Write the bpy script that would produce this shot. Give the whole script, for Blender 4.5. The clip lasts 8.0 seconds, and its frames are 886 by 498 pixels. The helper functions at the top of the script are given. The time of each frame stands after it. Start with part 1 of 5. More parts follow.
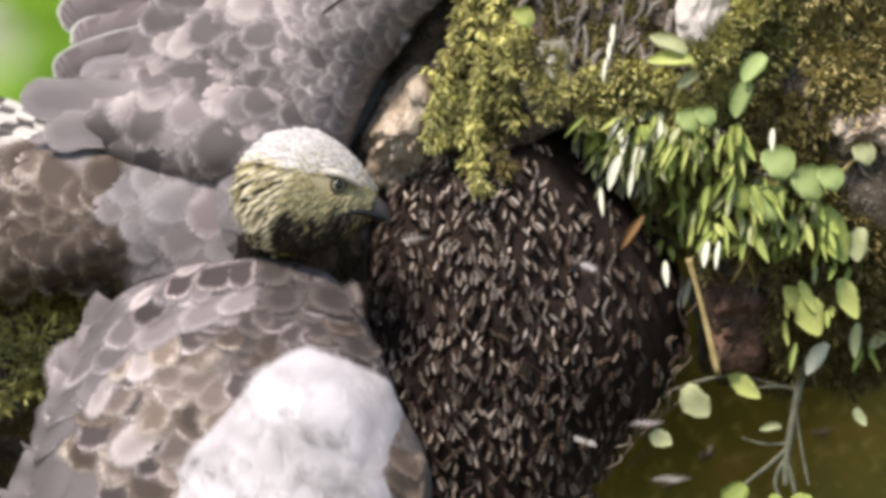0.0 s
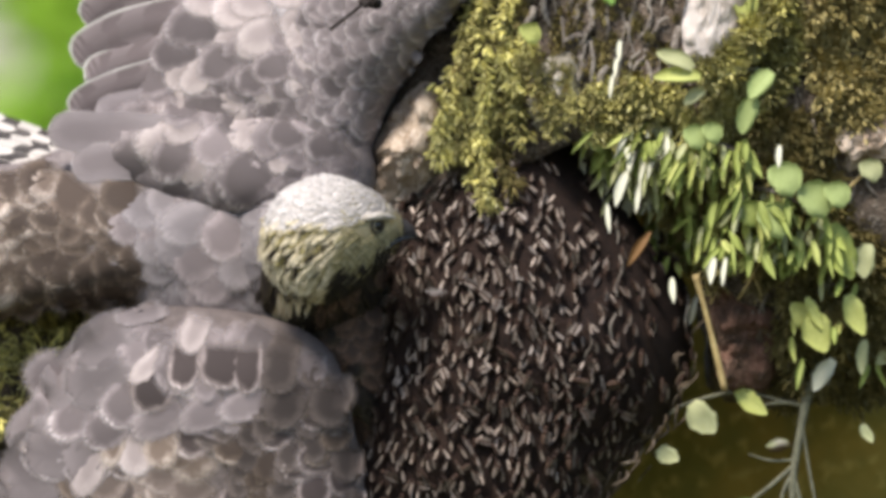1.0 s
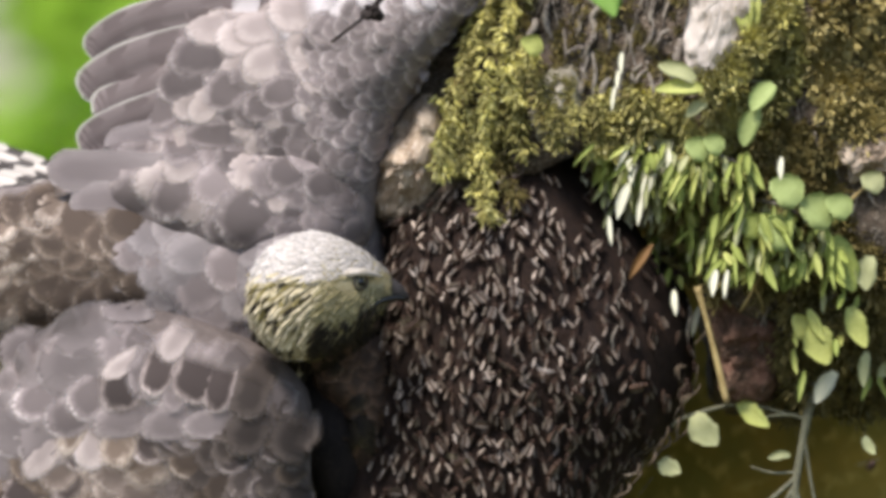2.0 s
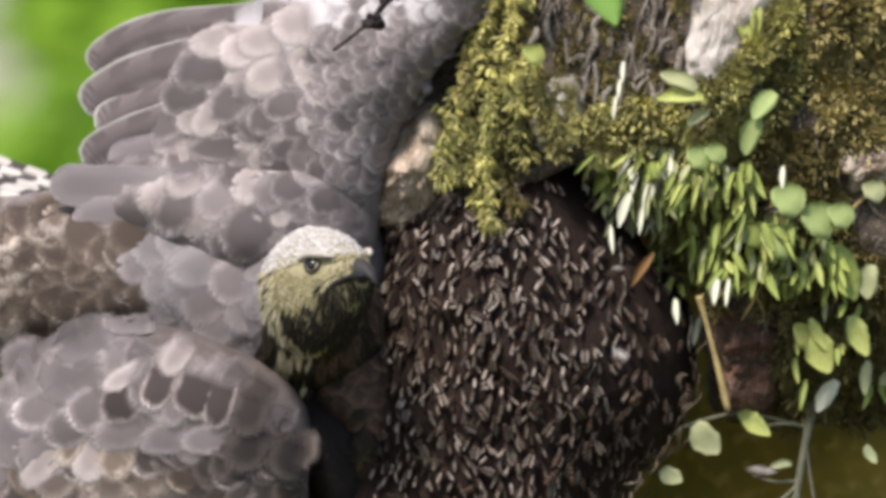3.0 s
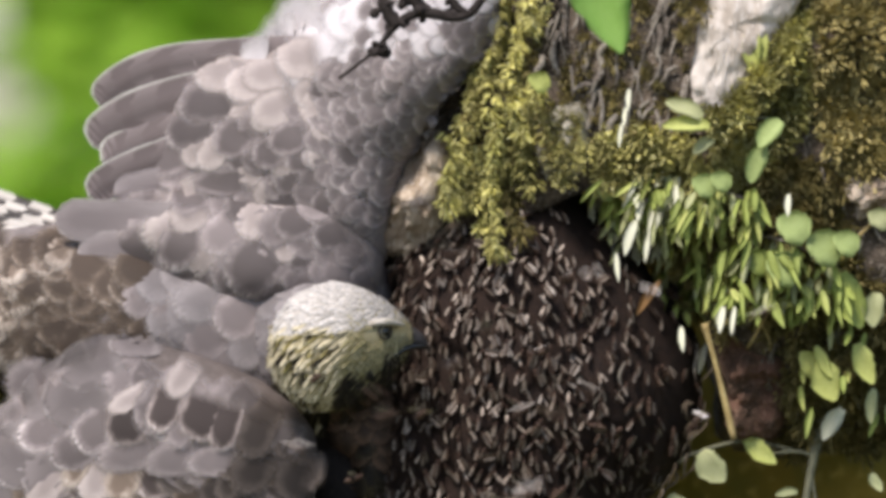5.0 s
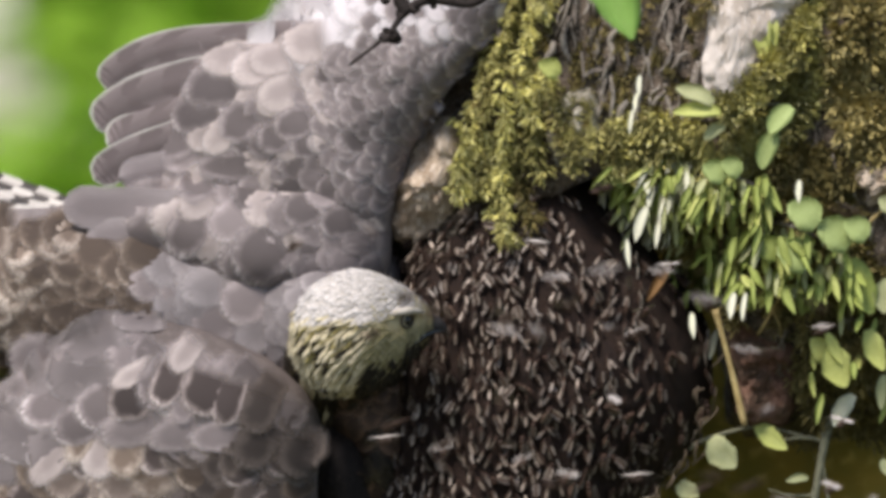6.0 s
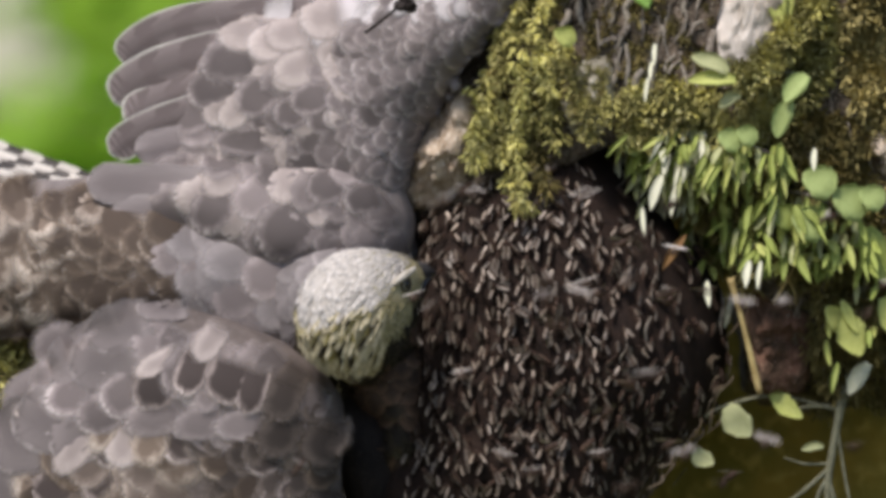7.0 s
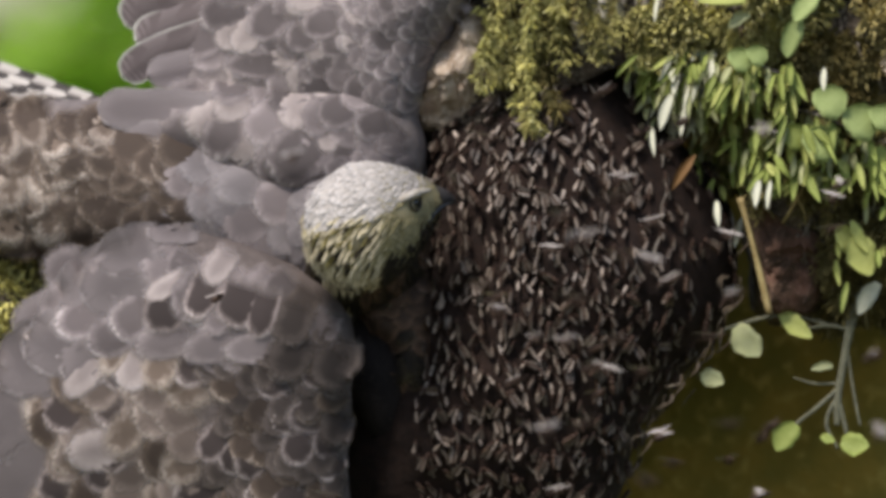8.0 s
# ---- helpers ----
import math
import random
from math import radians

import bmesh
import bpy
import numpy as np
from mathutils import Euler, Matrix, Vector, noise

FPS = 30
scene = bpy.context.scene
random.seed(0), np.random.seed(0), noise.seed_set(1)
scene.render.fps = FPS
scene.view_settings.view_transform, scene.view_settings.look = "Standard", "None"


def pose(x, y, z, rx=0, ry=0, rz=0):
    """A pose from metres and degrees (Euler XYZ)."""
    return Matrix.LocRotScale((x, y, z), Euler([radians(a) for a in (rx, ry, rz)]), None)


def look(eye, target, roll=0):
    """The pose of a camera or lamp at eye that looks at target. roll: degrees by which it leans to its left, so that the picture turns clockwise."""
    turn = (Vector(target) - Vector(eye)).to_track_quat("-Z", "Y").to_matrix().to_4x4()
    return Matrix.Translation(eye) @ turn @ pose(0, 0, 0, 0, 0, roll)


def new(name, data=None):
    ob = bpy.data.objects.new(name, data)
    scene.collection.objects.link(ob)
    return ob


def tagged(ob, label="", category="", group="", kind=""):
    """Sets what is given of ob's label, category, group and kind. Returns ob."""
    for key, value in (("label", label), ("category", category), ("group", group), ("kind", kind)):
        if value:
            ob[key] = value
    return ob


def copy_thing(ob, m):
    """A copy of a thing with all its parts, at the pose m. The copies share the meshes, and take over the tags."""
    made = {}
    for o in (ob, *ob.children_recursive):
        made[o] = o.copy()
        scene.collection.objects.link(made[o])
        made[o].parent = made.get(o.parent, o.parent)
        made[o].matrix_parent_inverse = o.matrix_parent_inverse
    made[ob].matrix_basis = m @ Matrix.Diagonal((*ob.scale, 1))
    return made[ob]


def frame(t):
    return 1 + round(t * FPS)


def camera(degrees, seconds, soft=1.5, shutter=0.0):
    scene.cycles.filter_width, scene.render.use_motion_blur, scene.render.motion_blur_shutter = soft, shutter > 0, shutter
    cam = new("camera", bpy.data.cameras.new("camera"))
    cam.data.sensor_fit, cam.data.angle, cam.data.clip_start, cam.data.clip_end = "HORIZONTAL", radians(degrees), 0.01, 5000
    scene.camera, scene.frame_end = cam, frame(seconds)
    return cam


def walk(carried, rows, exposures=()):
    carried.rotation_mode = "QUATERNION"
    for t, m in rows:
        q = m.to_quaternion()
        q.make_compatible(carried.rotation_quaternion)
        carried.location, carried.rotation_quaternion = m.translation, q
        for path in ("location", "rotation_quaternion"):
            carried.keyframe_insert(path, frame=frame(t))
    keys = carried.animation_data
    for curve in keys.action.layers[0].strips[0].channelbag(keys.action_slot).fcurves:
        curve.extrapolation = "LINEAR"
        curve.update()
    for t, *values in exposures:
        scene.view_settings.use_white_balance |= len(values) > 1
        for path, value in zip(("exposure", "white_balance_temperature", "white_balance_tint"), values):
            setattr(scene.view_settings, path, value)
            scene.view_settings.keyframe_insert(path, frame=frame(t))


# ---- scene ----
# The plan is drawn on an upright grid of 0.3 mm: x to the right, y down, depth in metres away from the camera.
UNIT, STAND, LEVEL = 0.0003, 5.386, 5.0


def at(x, y, depth=0.0):
    grow = UNIT * (1 + depth / STAND)
    return Vector(((x - 784) * grow, depth, LEVEL + (441 - y) * grow))


from mathutils.bvhtree import BVHTree

# ---- camera ----
cam = camera(5.0, 8.0, soft=4.0, shutter=0.5)
cam.data.dof.use_dof, cam.data.dof.focus_distance, cam.data.dof.aperture_fstop = True, 5.33, 9.0
EYE = (0.0, -STAND, LEVEL)
PAN = [(0.0, -17, -97), (0.5, -13, -86), (1.0, -5, -68), (1.5, -3, -52), (3.0, 1, -31), (3.5, 0, 0), (4.0, 3, 25),
       (5.5, 18, 10), (6.0, 30, -6), (6.5, 47, -33), (7.0, 57, -62), (7.5, 65, -157), (8.0, 74, -204)]
walk(cam, [(t, look(EYE, at(784 - dx, 441 - dy))) for t, dx, dy in PAN],
     exposures=((0.0, 0.3, 6750, 15), (3.5, 0.16, 6750, 15), (6.5, -0.03, 6750, 15), (8.0, -0.22, 6750, 15)))

# ---- light ----
world = bpy.data.worlds.new("sky")
scene.world = world
world.use_nodes = True
wn = world.node_tree.nodes
sky = wn.new("ShaderNodeTexSky")
sky.sky_type, sky.sun_disc = "NISHITA", False
sky.sun_elevation, sky.sun_rotation = radians(54.5), radians(210)
world.node_tree.links.new(sky.outputs[0], wn["Background"].inputs[0])
wn["Background"].inputs[1].default_value = 0.15
sun_data = bpy.data.lights.new("sun", "SUN")
sun_data.energy, sun_data.angle, sun_data.color = 4.3, radians(14), (1.0, 0.96, 0.9)
sun = new("sun", sun_data)
sun.matrix_world = look((-1.45, -2.51, 5 + 4.1), (0, 0, 5))


# ---- materials ----
class Nodes:
    def __init__(self, name, rough=0.8, spec=0.3):
        self.mat = bpy.data.materials.new(name)
        self.mat.use_nodes = True
        self.tree = self.mat.node_tree
        self.bsdf = self.tree.nodes["Principled BSDF"]
        self.bsdf.inputs["Roughness"].default_value = rough
        self.bsdf.inputs["Specular IOR Level"].default_value = spec

    def add(self, kind):
        return self.tree.nodes.new(kind)

    def link(self, a, b):
        self.tree.links.new(a, b)

    def put(self, socket, value):
        if isinstance(value, bpy.types.NodeSocket):
            self.link(value, socket)
        else:
            socket.default_value = value

    def math(self, op, a, b=0.0, clamp=False):
        n = self.add("ShaderNodeMath")
        n.operation, n.use_clamp = op, clamp
        self.put(n.inputs[0], a)
        self.put(n.inputs[1], b)
        return n.outputs[0]

    def step(self, value, low, high):
        n = self.add("ShaderNodeMapRange")
        n.interpolation_type = "SMOOTHSTEP"
        self.put(n.inputs["Value"], value)
        n.inputs["From Min"].default_value, n.inputs["From Max"].default_value = low, high
        return n.outputs["Result"]

    def mix(self, f, a, b, blend="MIX"):
        n = self.add("ShaderNodeMix")
        n.data_type, n.blend_type = "RGBA", blend
        self.put(n.inputs["Factor"], f)
        for socket, c in ((n.inputs["A"], a), (n.inputs["B"], b)):
            self.put(socket, c if isinstance(c, bpy.types.NodeSocket) else (*c, 1))
        return n.outputs["Result"]

    def noise(self, scale, detail=3.0, coords="Object", stretch=None):
        n = self.add("ShaderNodeTexNoise")
        n.inputs["Scale"].default_value, n.inputs["Detail"].default_value = scale, detail
        c = self.add("ShaderNodeTexCoord").outputs[coords]
        if stretch:
            m = self.add("ShaderNodeMapping")
            m.inputs["Scale"].default_value = stretch
            self.link(c, m.inputs[0])
            c = m.outputs[0]
        self.link(c, n.inputs["Vector"])
        return n.outputs["Fac"]

    def bump(self, height, strength=0.5, distance=0.001):
        n = self.add("ShaderNodeBump")
        n.inputs["Strength"].default_value, n.inputs["Distance"].default_value = strength, distance
        self.link(height, n.inputs["Height"])
        self.link(n.outputs[0], self.bsdf.inputs["Normal"])

    def done(self, colour):
        self.put(self.bsdf.inputs["Base Color"], colour if isinstance(colour, bpy.types.NodeSocket) else (*colour, 1))
        return self.mat


def rough_mat(name, a, b, c, scale, rough=0.85, bump=0.6, distance=0.002, island=0.0, spec=0.25, stretch=None, skew=1.0):
    """A natural surface: a and b in broad patches, c in fine flecks."""
    n = Nodes(name, rough, spec)
    broad, fine = n.noise(scale, 4, stretch=stretch), n.noise(scale * 7, 4, stretch=stretch)
    col = n.mix(n.step(broad, 0.36, 0.64), a, b)
    col = n.mix(n.step(fine, 0.52, 0.72), col, c)
    if island:
        r = n.math("MULTIPLY", n.math("POWER", n.add("ShaderNodeNewGeometry").outputs["Random Per Island"], skew), 1 + 0.4 * (skew - 1))
        o = n.add("ShaderNodeObjectInfo").outputs["Random"]
        v = n.math("ADD", n.math("MULTIPLY", n.math("ADD", r, o), island), 1 - island)
        h = n.add("ShaderNodeHueSaturation")
        n.link(v, h.inputs["Value"])
        n.link(col, h.inputs["Color"])
        col = h.outputs[0]
    n.bump(n.math("ADD", broad, fine), bump, distance)
    return n.done(col)


def feather_mat(name, base, centre, rim, rim_width=0.25, bars=0.0, bar_colour=(0.05, 0.045, 0.045), streak=0.5, vary=0.24, fray=0.9, core=(0.2, 0.75), sure=0.0, patchy=0.55, soft=(0.64, 0.94), sides=0.2, base_fade=0.36):
    """A feather: a darker middle, a pale margin round the tip, a shaft, fine barbs and, where asked, bars across."""
    n = Nodes(name, 0.75, 0.25)
    sep = n.add("ShaderNodeSeparateXYZ")
    n.link(n.add("ShaderNodeTexCoord").outputs["UV"], sep.inputs[0])
    gx, gy = sep.outputs[0], sep.outputs[1]
    side = n.math("MULTIPLY", n.math("ABSOLUTE", n.math("SUBTRACT", gx, 0.5)), 2.0)
    tip = n.math("DIVIDE", n.math("MAXIMUM", n.math("SUBTRACT", gy, 0.5), 0.0), 0.5)
    r = n.math("SQRT", n.math("ADD", n.math("POWER", side, 2.0), n.math("POWER", tip, 2.0)))
    info = n.math("FRACT", n.math("ADD", n.add("ShaderNodeObjectInfo").outputs["Random"], n.add("ShaderNodeNewGeometry").outputs["Random Per Island"]))
    place = n.add("ShaderNodeCombineXYZ")
    n.link(n.math("ADD", gx, n.math("MULTIPLY", info, 31.0)), place.inputs[0])
    n.link(n.math("ADD", gy, n.math("MULTIPLY", info, 17.0)), place.inputs[1])
    blot = n.add("ShaderNodeTexNoise")
    blot.inputs["Scale"].default_value, blot.inputs["Detail"].default_value = 3.2, 3.0
    n.link(place.outputs[0], blot.inputs["Vector"])
    cloud = blot.outputs["Fac"]
    r2 = n.math("ADD", r, n.math("MULTIPLY", n.math("SUBTRACT", cloud, 0.5), patchy))
    col = n.mix(n.step(r2, *core), centre, base)
    if bars:
        wave = n.math("SINE", n.math("ADD", n.math("ADD", n.math("MULTIPLY", gy, bars), n.math("MULTIPLY", side, 1.6)), n.math("ADD", n.math("MULTIPLY", cloud, 7.0), n.math("MULTIPLY", info, 40.0))))
        col = n.mix(n.step(wave, -0.1, 0.4), col, bar_colour)
    edge = n.math("MULTIPLY", n.math("MULTIPLY", n.step(r2, soft[0] + 0.14 - rim_width * 0.9, soft[0] + 0.16), n.math("ADD", n.math("MULTIPLY", n.step(tip, 0.2, 0.75), 1 - sides), sides)), n.math("ADD", n.math("MULTIPLY", n.math("FRACT", n.math("MULTIPLY", info, 7.3)), 0.95 - sure), sure))
    col = n.mix(edge, col, rim)
    col = n.mix(n.math("MULTIPLY", n.step(gy, 0.3, 0.05), 0.0 if bars else 0.4), col, rim)
    barb = n.noise(9.0, 2, "UV", (9.0, 1.2, 1.0))
    frayed = n.math("ADD", r, n.math("MULTIPLY", n.math("SUBTRACT", barb, 0.5), 0.5))
    n.link(n.math("MULTIPLY", n.step(gy, 0.0, base_fade), n.math("SUBTRACT", 1.0, n.math("MULTIPLY", n.step(frayed, *soft), fray))), n.bsdf.inputs["Alpha"])
    col = n.mix(n.math("MULTIPLY", n.step(barb, 0.35, 0.7), streak), col, centre)
    shaft = n.step(side, 0.07, 0.0)
    col = n.mix(n.math("MULTIPLY", shaft, 0.5), col, centre)
    h = n.add("ShaderNodeHueSaturation")
    n.link(n.math("ADD", n.math("MULTIPLY", info, vary * 2), 1 - vary), h.inputs["Value"])
    n.link(col, h.inputs["Color"])
    n.bump(barb, 0.3, 0.0006)
    return n.done(h.outputs[0])


def leaf_mat(name, a, b, rough=0.6, glow=0.25, vary=0.3):
    """A live leaf that lets some light through."""
    n = Nodes(name, rough, 0.4)
    vein = n.noise(6.0, 3, "Generated", (1.0, 3.0, 1.0))
    col = n.mix(vein, a, b)
    info = n.math("ADD", n.add("ShaderNodeObjectInfo").outputs["Random"], n.add("ShaderNodeNewGeometry").outputs["Random Per Island"])
    h = n.add("ShaderNodeHueSaturation")
    n.link(n.math("ADD", n.math("MULTIPLY", info, vary), 1 - vary), h.inputs["Value"])
    n.link(col, h.inputs["Color"])
    n.bump(vein, 0.3, 0.0008)
    thin = n.add("ShaderNodeBsdfTranslucent")
    both = n.add("ShaderNodeMixShader")
    both.inputs[0].default_value = glow
    n.link(h.outputs[0], thin.inputs[0])
    n.link(n.bsdf.outputs[0], both.inputs[1])
    n.link(thin.outputs[0], both.inputs[2])
    n.link(both.outputs[0], n.tree.nodes["Material Output"].inputs[0])
    return n.done(h.outputs[0])


M_BARK = rough_mat("bark", (0.20, 0.15, 0.10), (0.09, 0.07, 0.05), (0.30, 0.26, 0.20), 28, bump=0.9, distance=0.004, stretch=(1, 1, 0.45))
M_BARK_PALE = rough_mat("pale bark", (0.72, 0.65, 0.58), (0.5, 0.43, 0.36), (0.8, 0.75, 0.7), 90, bump=0.7, distance=0.0018, stretch=(1.4, 1, 0.3))
M_BARK_TAN = rough_mat("tan bark", (0.62, 0.51, 0.39), (0.36, 0.27, 0.19), (0.7, 0.62, 0.52), 60, bump=1.0, distance=0.003, stretch=(1, 1, 0.5))
M_KNOB = rough_mat("knobbly bark", (0.5, 0.46, 0.36), (0.24, 0.21, 0.15), (0.62, 0.6, 0.5), 110, bump=0.8, distance=0.002)
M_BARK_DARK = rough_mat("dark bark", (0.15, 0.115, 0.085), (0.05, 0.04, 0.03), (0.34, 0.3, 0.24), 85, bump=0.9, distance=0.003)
M_BARK_RED = rough_mat("red rotten bark", (0.15, 0.08, 0.055), (0.07, 0.045, 0.03), (0.24, 0.15, 0.1), 90, bump=0.8, distance=0.002)
M_TRUNK = rough_mat("mossy trunk", (0.46, 0.31, 0.06), (0.25, 0.215, 0.045), (0.52, 0.39, 0.1), 16, bump=0.6, distance=0.004)
M_MOSS = rough_mat("moss", (0.68, 0.64, 0.22), (0.31, 0.29, 0.1), (0.82, 0.79, 0.46), 75, bump=0.3, distance=0.001, island=0.35)
M_MOSS_DULL = rough_mat("olive moss", (0.42, 0.39, 0.13), (0.2, 0.185, 0.06), (0.6, 0.56, 0.28), 75, bump=0.3, distance=0.001, island=0.35)
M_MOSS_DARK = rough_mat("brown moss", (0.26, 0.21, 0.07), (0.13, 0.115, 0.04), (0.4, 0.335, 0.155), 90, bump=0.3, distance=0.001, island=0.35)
M_MOSS_BROWN = rough_mat("rusty moss", (0.52, 0.44, 0.18), (0.32, 0.27, 0.1), (0.66, 0.6, 0.33), 70, bump=0.3, distance=0.001, island=0.35)
M_ROOT = rough_mat("root", (0.3, 0.27, 0.22), (0.12, 0.1, 0.08), (0.46, 0.42, 0.37), 120, bump=0.5, distance=0.001, island=0.3)
M_TWIG = rough_mat("black twig", (0.022, 0.017, 0.015), (0.035, 0.028, 0.025), (0.06, 0.052, 0.048), 150, bump=0.7, distance=0.001)
M_TWIG_GREY = rough_mat("grey twig", (0.20, 0.20, 0.13), (0.12, 0.12, 0.08), (0.3, 0.3, 0.22), 150, bump=0.5, distance=0.001)
M_STRAW = rough_mat("dry stem", (0.42, 0.33, 0.14), (0.30, 0.22, 0.09), (0.5, 0.42, 0.22), 120, bump=0.4, distance=0.001)
M_CORE = rough_mat("dark comb", (0.026, 0.015, 0.011), (0.016, 0.01, 0.008), (0.05, 0.03, 0.02), 150, bump=0.8, distance=0.002)
M_GROUND = rough_mat("forest floor", (0.07, 0.06, 0.03), (0.05, 0.07, 0.02), (0.12, 0.09, 0.05), 1.5, bump=0.5, distance=0.02)
M_LEAF = leaf_mat("green leaf", (0.24, 0.31, 0.06), (0.4, 0.46, 0.13))
M_LEAF_YELLOW = leaf_mat("yellow green leaf", (0.42, 0.47, 0.11), (0.58, 0.61, 0.22))
M_LEAF_PALE = leaf_mat("pale leaf", (0.46, 0.5, 0.22), (0.57, 0.58, 0.34), vary=0.15)
M_LEAF_SILVER = leaf_mat("silvery leaf", (0.64, 0.65, 0.46), (0.82, 0.82, 0.68), rough=0.65, vary=0.15)
M_LEAF_ROUND = leaf_mat("sage leaf", (0.36, 0.47, 0.15), (0.47, 0.56, 0.23), vary=0.15)
M_LEAF_BRIGHT = leaf_mat("bright leaf", (0.36, 0.6, 0.14), (0.44, 0.68, 0.2), glow=0.5, vary=0.1)
M_LEAF_DRY = leaf_mat("dry leaf", (0.36, 0.2, 0.07), (0.26, 0.13, 0.05))
M_LEAF_FAR = leaf_mat("far foliage", (0.2, 0.42, 0.03), (0.42, 0.62, 0.09), glow=0.45, vary=0.4)

# The bright margin is rim light from the sky, painted round each feather.
F_FLIGHT_RIMLIT = feather_mat("rim-lit flight feather", (0.23, 0.192, 0.19), (0.15, 0.125, 0.123), (0.8, 0.8, 0.72), 0.2, bars=44, bar_colour=(0.14, 0.114, 0.112), vary=0.12, sure=0.85, patchy=0.12, soft=(0.8, 1.15), sides=0.85, base_fade=0.03)
F_SECOND = feather_mat("secondary feather", (0.29, 0.255, 0.255), (0.22, 0.19, 0.19), (0.52, 0.475, 0.46), 0.16, streak=0.5, vary=0.1, sure=0.7, patchy=0.4, soft=(0.82, 1.08), sides=0.8, base_fade=0.2)
F_COVERT = feather_mat("grey covert", (0.35, 0.303, 0.298), (0.2, 0.171, 0.168), (0.66, 0.59, 0.57), 0.1, core=(0.35, 0.8), sure=0.15, vary=0.2)
F_SMALL = feather_mat("small grey covert", (0.27, 0.236, 0.232), (0.165, 0.142, 0.139), (0.66, 0.6, 0.585), 0.14, core=(0.35, 0.7), sure=0.4, vary=0.18)
F_PALE = feather_mat("pale covert", (0.46, 0.40, 0.375), (0.3, 0.257, 0.243), (0.68, 0.62, 0.59), 0.14, core=(0.1, 0.7), vary=0.15)
F_WHITE = feather_mat("whitish covert", (0.6, 0.57, 0.57), (0.54, 0.505, 0.51), (0.68, 0.65, 0.65), 0.15, vary=0.08, soft=(0.5, 0.98))
F_SPOT = feather_mat("spotted covert", (0.27, 0.225, 0.21), (0.055, 0.043, 0.04), (0.7, 0.62, 0.58), 0.11, core=(0.52, 0.76), sure=0.2, streak=0.25)
F_DUSK = feather_mat("dusky covert", (0.28, 0.242, 0.238), (0.12, 0.102, 0.1), (0.66, 0.6, 0.58), 0.11, core=(0.45, 0.8), sure=0.2, streak=0.3)
F_BROWN = feather_mat("brown covert", (0.17, 0.13, 0.1), (0.065, 0.048, 0.037), (0.5, 0.42, 0.35), 0.1, core=(0.4, 0.85))
F_CREAM = feather_mat("cream covert", (0.5, 0.42, 0.35), (0.16, 0.122, 0.095), (0.7, 0.62, 0.54), 0.16, core=(0.25, 0.8), patchy=1.1, sides=0.1, vary=0.25, soft=(0.45, 0.98))
F_TAIL = feather_mat("tail feather", (0.6, 0.57, 0.52), (0.5, 0.46, 0.42), (0.6, 0.56, 0.5), 0.2, bars=105, bar_colour=(0.03, 0.026, 0.026), streak=0.15, vary=0.1, patchy=0.1, base_fade=0.03)
F_SLATE = feather_mat("slate secondary", (0.175, 0.153, 0.15), (0.13, 0.113, 0.111), (0.5, 0.455, 0.44), 0.1, streak=0.3, vary=0.15, sure=0.4, patchy=0.3, soft=(0.8, 1.05), sides=0.5, base_fade=0.2)
F_TAN = feather_mat("tan brown covert", (0.3, 0.245, 0.21), (0.14, 0.11, 0.093), (0.64, 0.55, 0.48), 0.12, core=(0.35, 0.8), sure=0.2, vary=0.25)
F_DARK = feather_mat("dark covert", (0.135, 0.11, 0.096), (0.062, 0.05, 0.044), (0.32, 0.27, 0.24), 0.12, core=(0.3, 0.7), vary=0.25)
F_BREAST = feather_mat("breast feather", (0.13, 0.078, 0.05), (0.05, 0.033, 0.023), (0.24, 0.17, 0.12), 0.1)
F_BODY = feather_mat("body feather", (0.27, 0.245, 0.245), (0.18, 0.162, 0.162), (0.42, 0.385, 0.38), 0.2, vary=0.15, core=(0.2, 0.7))
F_CROWN = feather_mat("crown feather", (0.62, 0.59, 0.56), (0.46, 0.425, 0.385), (0.72, 0.695, 0.67), 0.35, streak=0.25, vary=0.15)
F_FACE = feather_mat("face feather", (0.38, 0.345, 0.2), (0.24, 0.21, 0.1), (0.52, 0.48, 0.33), 0.3, streak=0.4, vary=0.25)
F_NAPE = feather_mat("nape feather", (0.64, 0.575, 0.4), (0.32, 0.265, 0.14), (0.76, 0.7, 0.54), 0.3, core=(0.0, 0.35), vary=0.25)
F_CHEEK = feather_mat("cheek feather", (0.38, 0.33, 0.13), (0.19, 0.155, 0.055), (0.5, 0.44, 0.25), 0.3, vary=0.3)
# Also laid on lower neck, breast and legs, where its near-black stands for shade.
F_THROAT_SHADE = feather_mat("throat and shade feather", (0.04, 0.031, 0.018), (0.014, 0.011, 0.009), (0.12, 0.1, 0.05), 0.1)
M_SKIN = rough_mat("feather down", (0.24, 0.21, 0.2), (0.18, 0.155, 0.15), (0.3, 0.265, 0.255), 90, bump=0.5, distance=0.001)
M_SKIN_DARK = rough_mat("brown feather down", (0.15, 0.125, 0.115), (0.11, 0.092, 0.085), (0.2, 0.17, 0.155), 90, bump=0.5, distance=0.001)
M_DOWN = rough_mat("white down", (0.5, 0.465, 0.465), (0.42, 0.385, 0.385), (0.56, 0.525, 0.525), 40, bump=0.4, distance=0.001)
M_BROW = rough_mat("brow down", (0.56, 0.52, 0.46), (0.4, 0.36, 0.29), (0.64, 0.61, 0.56), 160, bump=0.6, distance=0.001)
M_HEADSKIN = rough_mat("head down", (0.4, 0.36, 0.22), (0.3, 0.26, 0.14), (0.46, 0.42, 0.3), 120, bump=0.5, distance=0.001)
